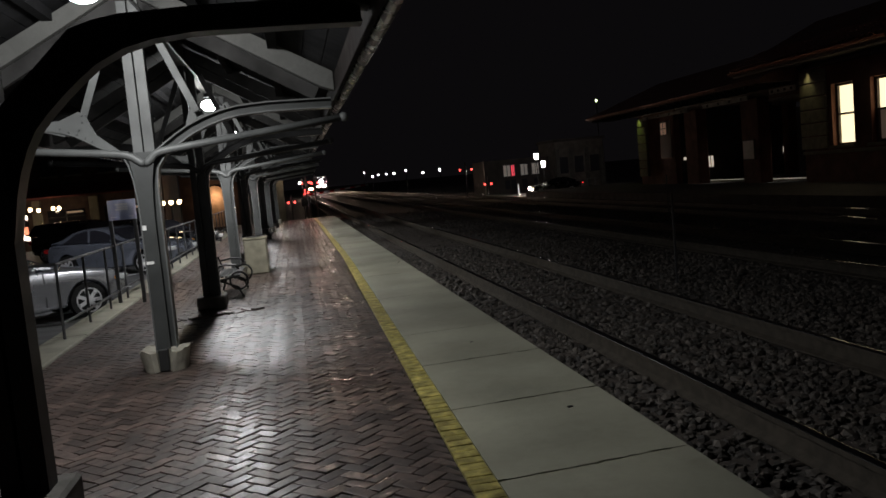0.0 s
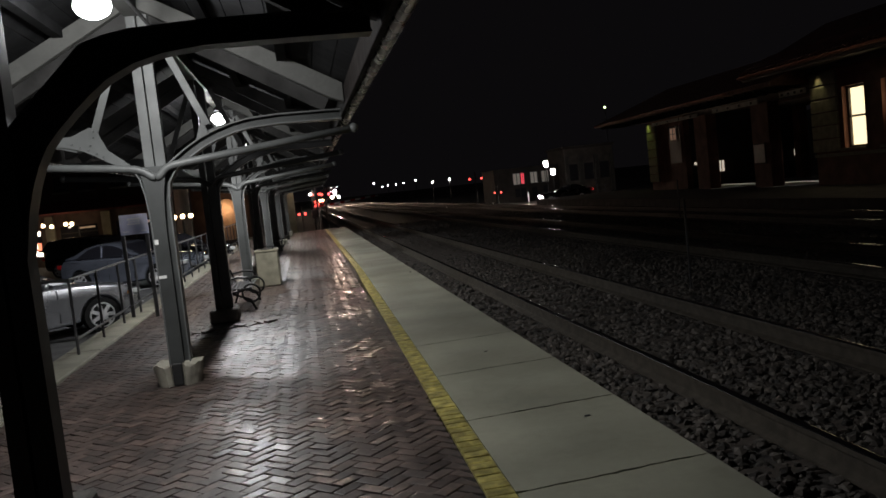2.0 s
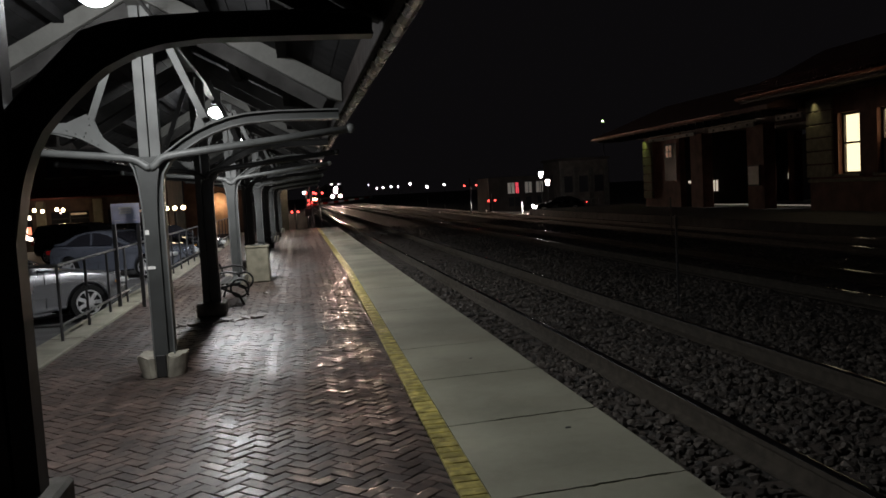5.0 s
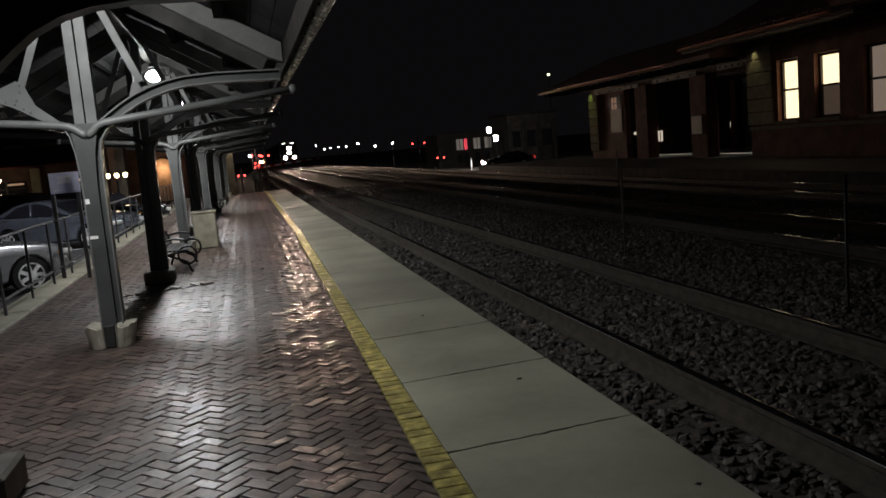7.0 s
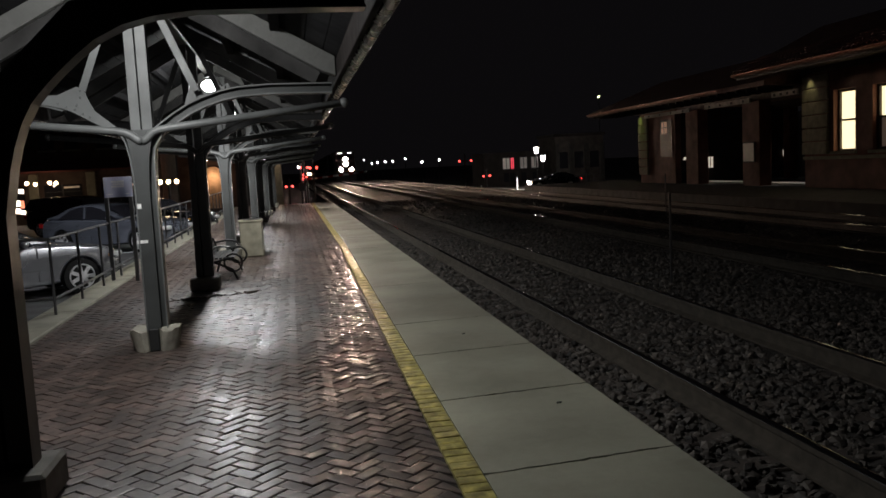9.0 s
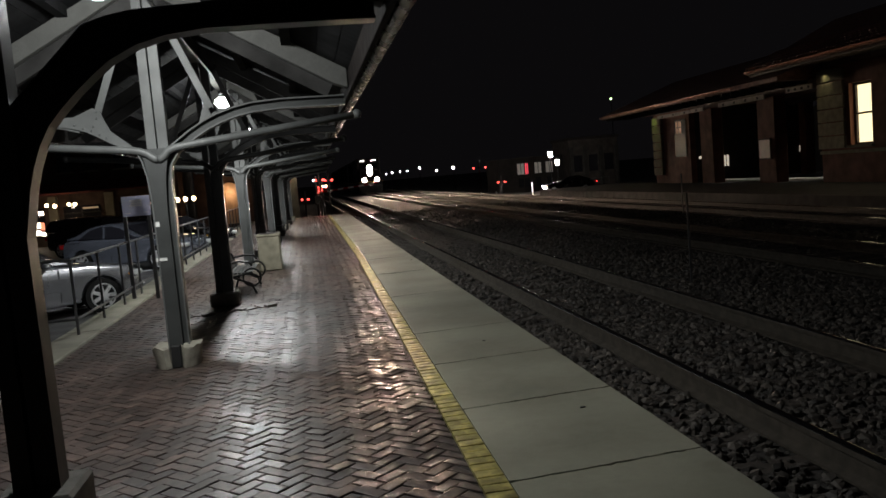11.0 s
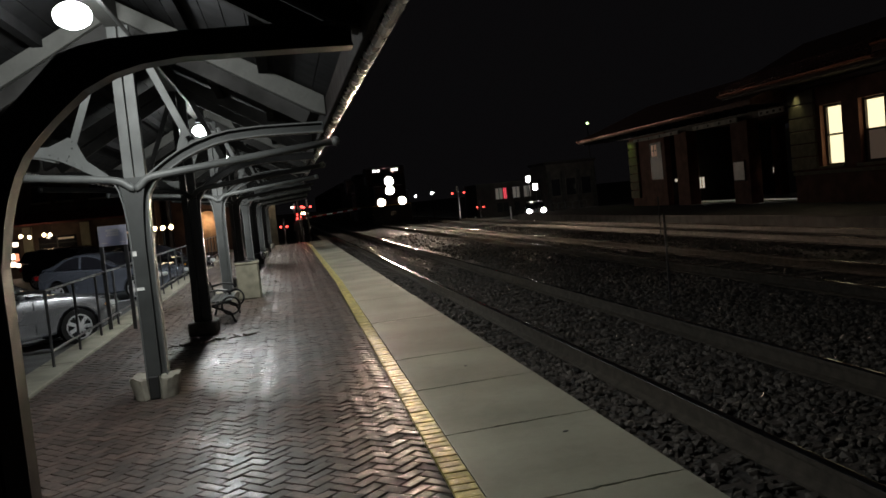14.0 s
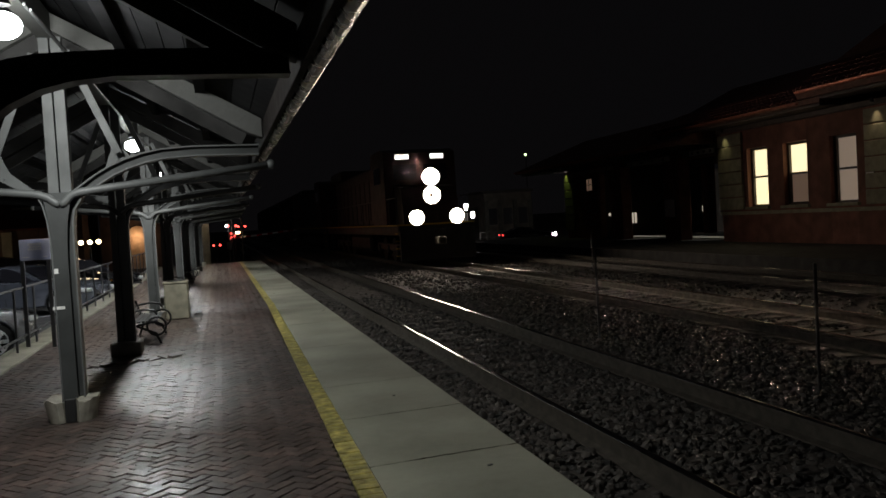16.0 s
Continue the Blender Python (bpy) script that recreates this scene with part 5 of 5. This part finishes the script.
for x, y, z in ((13.44, 70, -0.15), (16.25, 70, -0.3), (19.5, 70, 0.25), (11.4, 66, -0.1)):
    k = thing("marker_post", "white reflective marker post near the crossing", "post", "crossing posts")
    part("stake", box(x, y, (z + GROUND_Z - 0.9) / 2, 0.09, 0.06, z - GROUND_Z + 0.9, 0.01), M_WHITE, k)
gate = thing("guard_fence", "low galvanised guard fence beside the crossing street", "fence")
for i in range(7):
    part("fence_post", box(24.8 + i * 0.75, 77, -0.6, 0.06, 0.06, 1.3), M_GALV, gate)
part("fence_rail", box(27.1, 77, 0.02, 4.7, 0.05, 0.06), M_GALV, gate)
part("fence_rail", box(27.1, 77, -0.5, 4.7, 0.05, 0.06), M_GALV, gate)
gl = thing("roof_beacon", "small green light high on a distant roof", "lamp")
part("pole", bm_tube(bmesh.new(), (39, 100, -1.2), (39, 100, 9.2), 0.06, 6), M_BLACK, gl)
part("beacon", bm_ball(bmesh.new(), (39, 100, 9.3), 0.15), glow("green_beacon", (0.75, 1.0, 0.45), 5.0), gl)

# houses behind the station, seen through the shelter
back = thing("back_street_house", "dark house behind the station with a few lit windows", "building")
part("wall", box(44, 70, 1.6, 4, 40, 6.0), M_FAR, back)
M_SMALLLIT = glow("small_lit_window", (1.0, 0.92, 0.75), 0.8)
for y, z, w, h in ((61.6, 1.35, 0.5, 0.6), (60.7, 1.3, 0.5, 0.6), (59.6, 1.3, 0.45, 0.6), (77.5, 1.3, 0.7, 0.5), (77.2, 0.3, 0.8, 1.2), (83.5, 1.1, 1.0, 0.5)):
    part("lit_window", box(41.98, y, z, 0.06, w, h), M_SMALLLIT, back, "small lit window")

# thin marker stakes between the tracks
for x, y, h in ((5.28, 6.35, 1.3), (5.2, 10.75, 1.35), (10.9, 22.8, 1.3)):
    k = thing("track_stake", "thin steel stake standing between the tracks", "stake", "stakes between the tracks")
    part("stake", box(x, y, -0.28 + h / 2, 0.03, 0.02, h, 0.003), M_GALV, k)

# the car at the crossing that turns round
M_CARHEAD = glow("car_headlamp_glow", (1.0, 0.92, 0.80), 900.0)
M_CARTAIL = glow("car_tail_glow", (1.0, 0.04, 0.04), 5.0)
rover = car("black car with its lights on at the crossing", DARKP)
rover["group"] = "cars at the crossing"
for s in (-1, 1):
    part("lit_headlamp", bm_tube(bmesh.new(), (s * 0.62, 2.330, 0.66), (s * 0.62, 2.335, 0.66), 0.17, 12), M_CARHEAD, rover, "glowing headlamp")
    part("lit_tail_lamp", box(s * 0.66, -2.37, 0.82, 0.24, 0.02, 0.1), M_CARTAIL, rover, "glowing red tail lamp")
RZ = -0.92
ROVER_ROWS = [(0.0, 22.9, 70, 76), (13.2, 22.9, 70, 76), (13.7, 22.53, 69.40, 130), (14.0, 21.59, 69.45, 165), (14.5, 22.23, 68.45, 165),
              (15.0, 22.72, 67.49, 170), (15.5, 23.12, 67.01, 205), (15.8, 25.0, 66.4, 255), (16.0, 25.6, 66.2, 266)]

# ---- paving, brick by brick ----
paving = thing("brick_paving", "worn reddish brown brick paving laid in herringbone", "paving")
paving["kind"] = "structure"
BW = 0.092
RNG = random.Random(7)


def brick_mesh(w, l, top, name, material):
    bm = bmesh.new()
    c = 0.006
    lo = [(-w / 2, -l / 2), (w / 2, -l / 2), (w / 2, l / 2), (-w / 2, l / 2)]
    r0 = [bm.verts.new((x, y, top - 0.06)) for x, y in lo]
    r1 = [bm.verts.new((x, y, top - c)) for x, y in lo]
    ra, r2 = [[bm.verts.new((x - math.copysign(d, x), y - math.copysign(d, y), top - e)) for x, y in lo] for d, e in ((0.002, 0.0014), (0.010, 0.0))]
    for a, b in ((r0, r1), (r1, ra), (ra, r2)):
        for i in range(4):
            bm.faces.new((a[i], a[(i + 1) % 4], b[(i + 1) % 4], b[i]))
    bm.faces.new(r2)
    return mesh(name, bm, material)


BRICK = brick_mesh(0.0850, 0.1770, 0.0, "brick", M_BRICK)
YBRICK = brick_mesh(0.148, 0.096, 0.0, "yellow_brick", M_YELLOW)
V0 = np.array([v.co[:] for v in BRICK.vertices])
F0 = [list(p.vertices) for p in BRICK.polygons]


WAVES = [(RNG.uniform(0.6, 2.4), RNG.uniform(0, 6.28), RNG.uniform(2.2, 6.5)) for _ in range(7)]


def swell(x, y):
    """The settled ground under the bricks: height and slopes."""
    z = gx = gy = 0.0
    for turn, start, k in WAVES:
        kx, ky = k * math.cos(turn), k * math.sin(turn)
        a = 0.0042 / k
        z += a * math.sin(kx * x + ky * y + start)
        gx += a * kx * math.cos(kx * x + ky * y + start)
        gy += a * ky * math.cos(kx * x + ky * y + start)
    return z - 0.003, gx, gy


def lay():
    x0, y0, y1 = -2.80, -3.0, P_END
    V, F, n, near = [], [], 0, 0
    c45 = math.cos(math.pi / 4)
    for a in range(-60, 480):
        for b in range(-420, 400):
            k = (a - b) % 4
            if k not in (0, 3):
                continue
            u, v, ang = ((a + 1) * BW, (b + 0.5) * BW, math.pi / 2) if k == 0 else ((a + 0.5) * BW, (b + 1) * BW, 0.0)
            x, y = (u - v) * c45, (u + v) * c45 - 2.0
            x1 = line_x(y) - 0.078
            if not (x0 - 0.07 < x < x1 + 0.07 and y0 < y < y1):
                continue
            ang += math.pi / 4
            z, gx, gy = swell(x, y)
            dz = RNG.uniform(-0.005, 0.0) + z
            ca, sa = math.cos(ang), math.sin(ang)
            tx, ty = RNG.gauss(0, 0.023) + gx * ca + gy * sa, RNG.gauss(0, 0.023) - gx * sa + gy * ca
            whole = x0 + 0.11 < x < x1 - 0.11
            if whole and near < 300 and -1.35 < x < 0.62 and 3.1 < y < 6.4:
                o = new("brick", BRICK)
                o.parent = paving
                o.location, o.rotation_euler = (x, y, dz), (ty, -tx, ang + RNG.gauss(0, 0.012))
                near += 1
                continue
            c, s = math.cos(ang), math.sin(ang)
            w = V0.copy()
            w[:, 2] += w[:, 0] * tx + w[:, 1] * ty + dz
            w = np.stack([w[:, 0] * c - w[:, 1] * s + x, w[:, 0] * s + w[:, 1] * c + y, w[:, 2]], 1)
            w[:, 0] = np.clip(w[:, 0], x0, x1)
            V.append(w)
            F += [[i + n for i in f] for f in F0]
            n += len(w)
    rest = merge("bricks_beyond", np.concatenate(V).tolist(), F, M_BRICK, paving)
    rest["kind"] = "stuff"
    for i in range(int((P_END + 3) / 0.105)):
        o = new("yellow_brick", YBRICK)
        o.parent, o.location = paving, (line_x(-3 + 0.105 * i), -3 + 0.105 * i, RNG.uniform(0, 0.004))
        o.rotation_euler = (RNG.gauss(0, 0.008), RNG.gauss(0, 0.008), RNG.gauss(-0.0137, 0.012))
        o["label"] = "yellow painted warning brick"


lay()
# a ragged lip of lifted bricks before the next post
for i in range(9):
    o = new("brick", BRICK)
    x = -1.74 + 0.135 * i
    o.parent, o.location = paving, (x, 11.10 + 0.04 * i + 0.06 * (i % 2), 0.010 + 0.007 * (i % 3))
    o.rotation_euler = (RNG.gauss(0.05, 0.05), RNG.gauss(0, 0.05), math.pi / 4 * (1 if i % 2 else -1))


def motions():
    for ob, back in TRAIN:
        walk(ob, [(t, pose(TX, y - 0.95 + back, RAIL_Z)) for t, y in TRAIN_ROWS])
    walk(rover, [(t, pose(x, y, RZ, 0, 0, a)) for t, x, y, a in ROVER_ROWS])


motions()
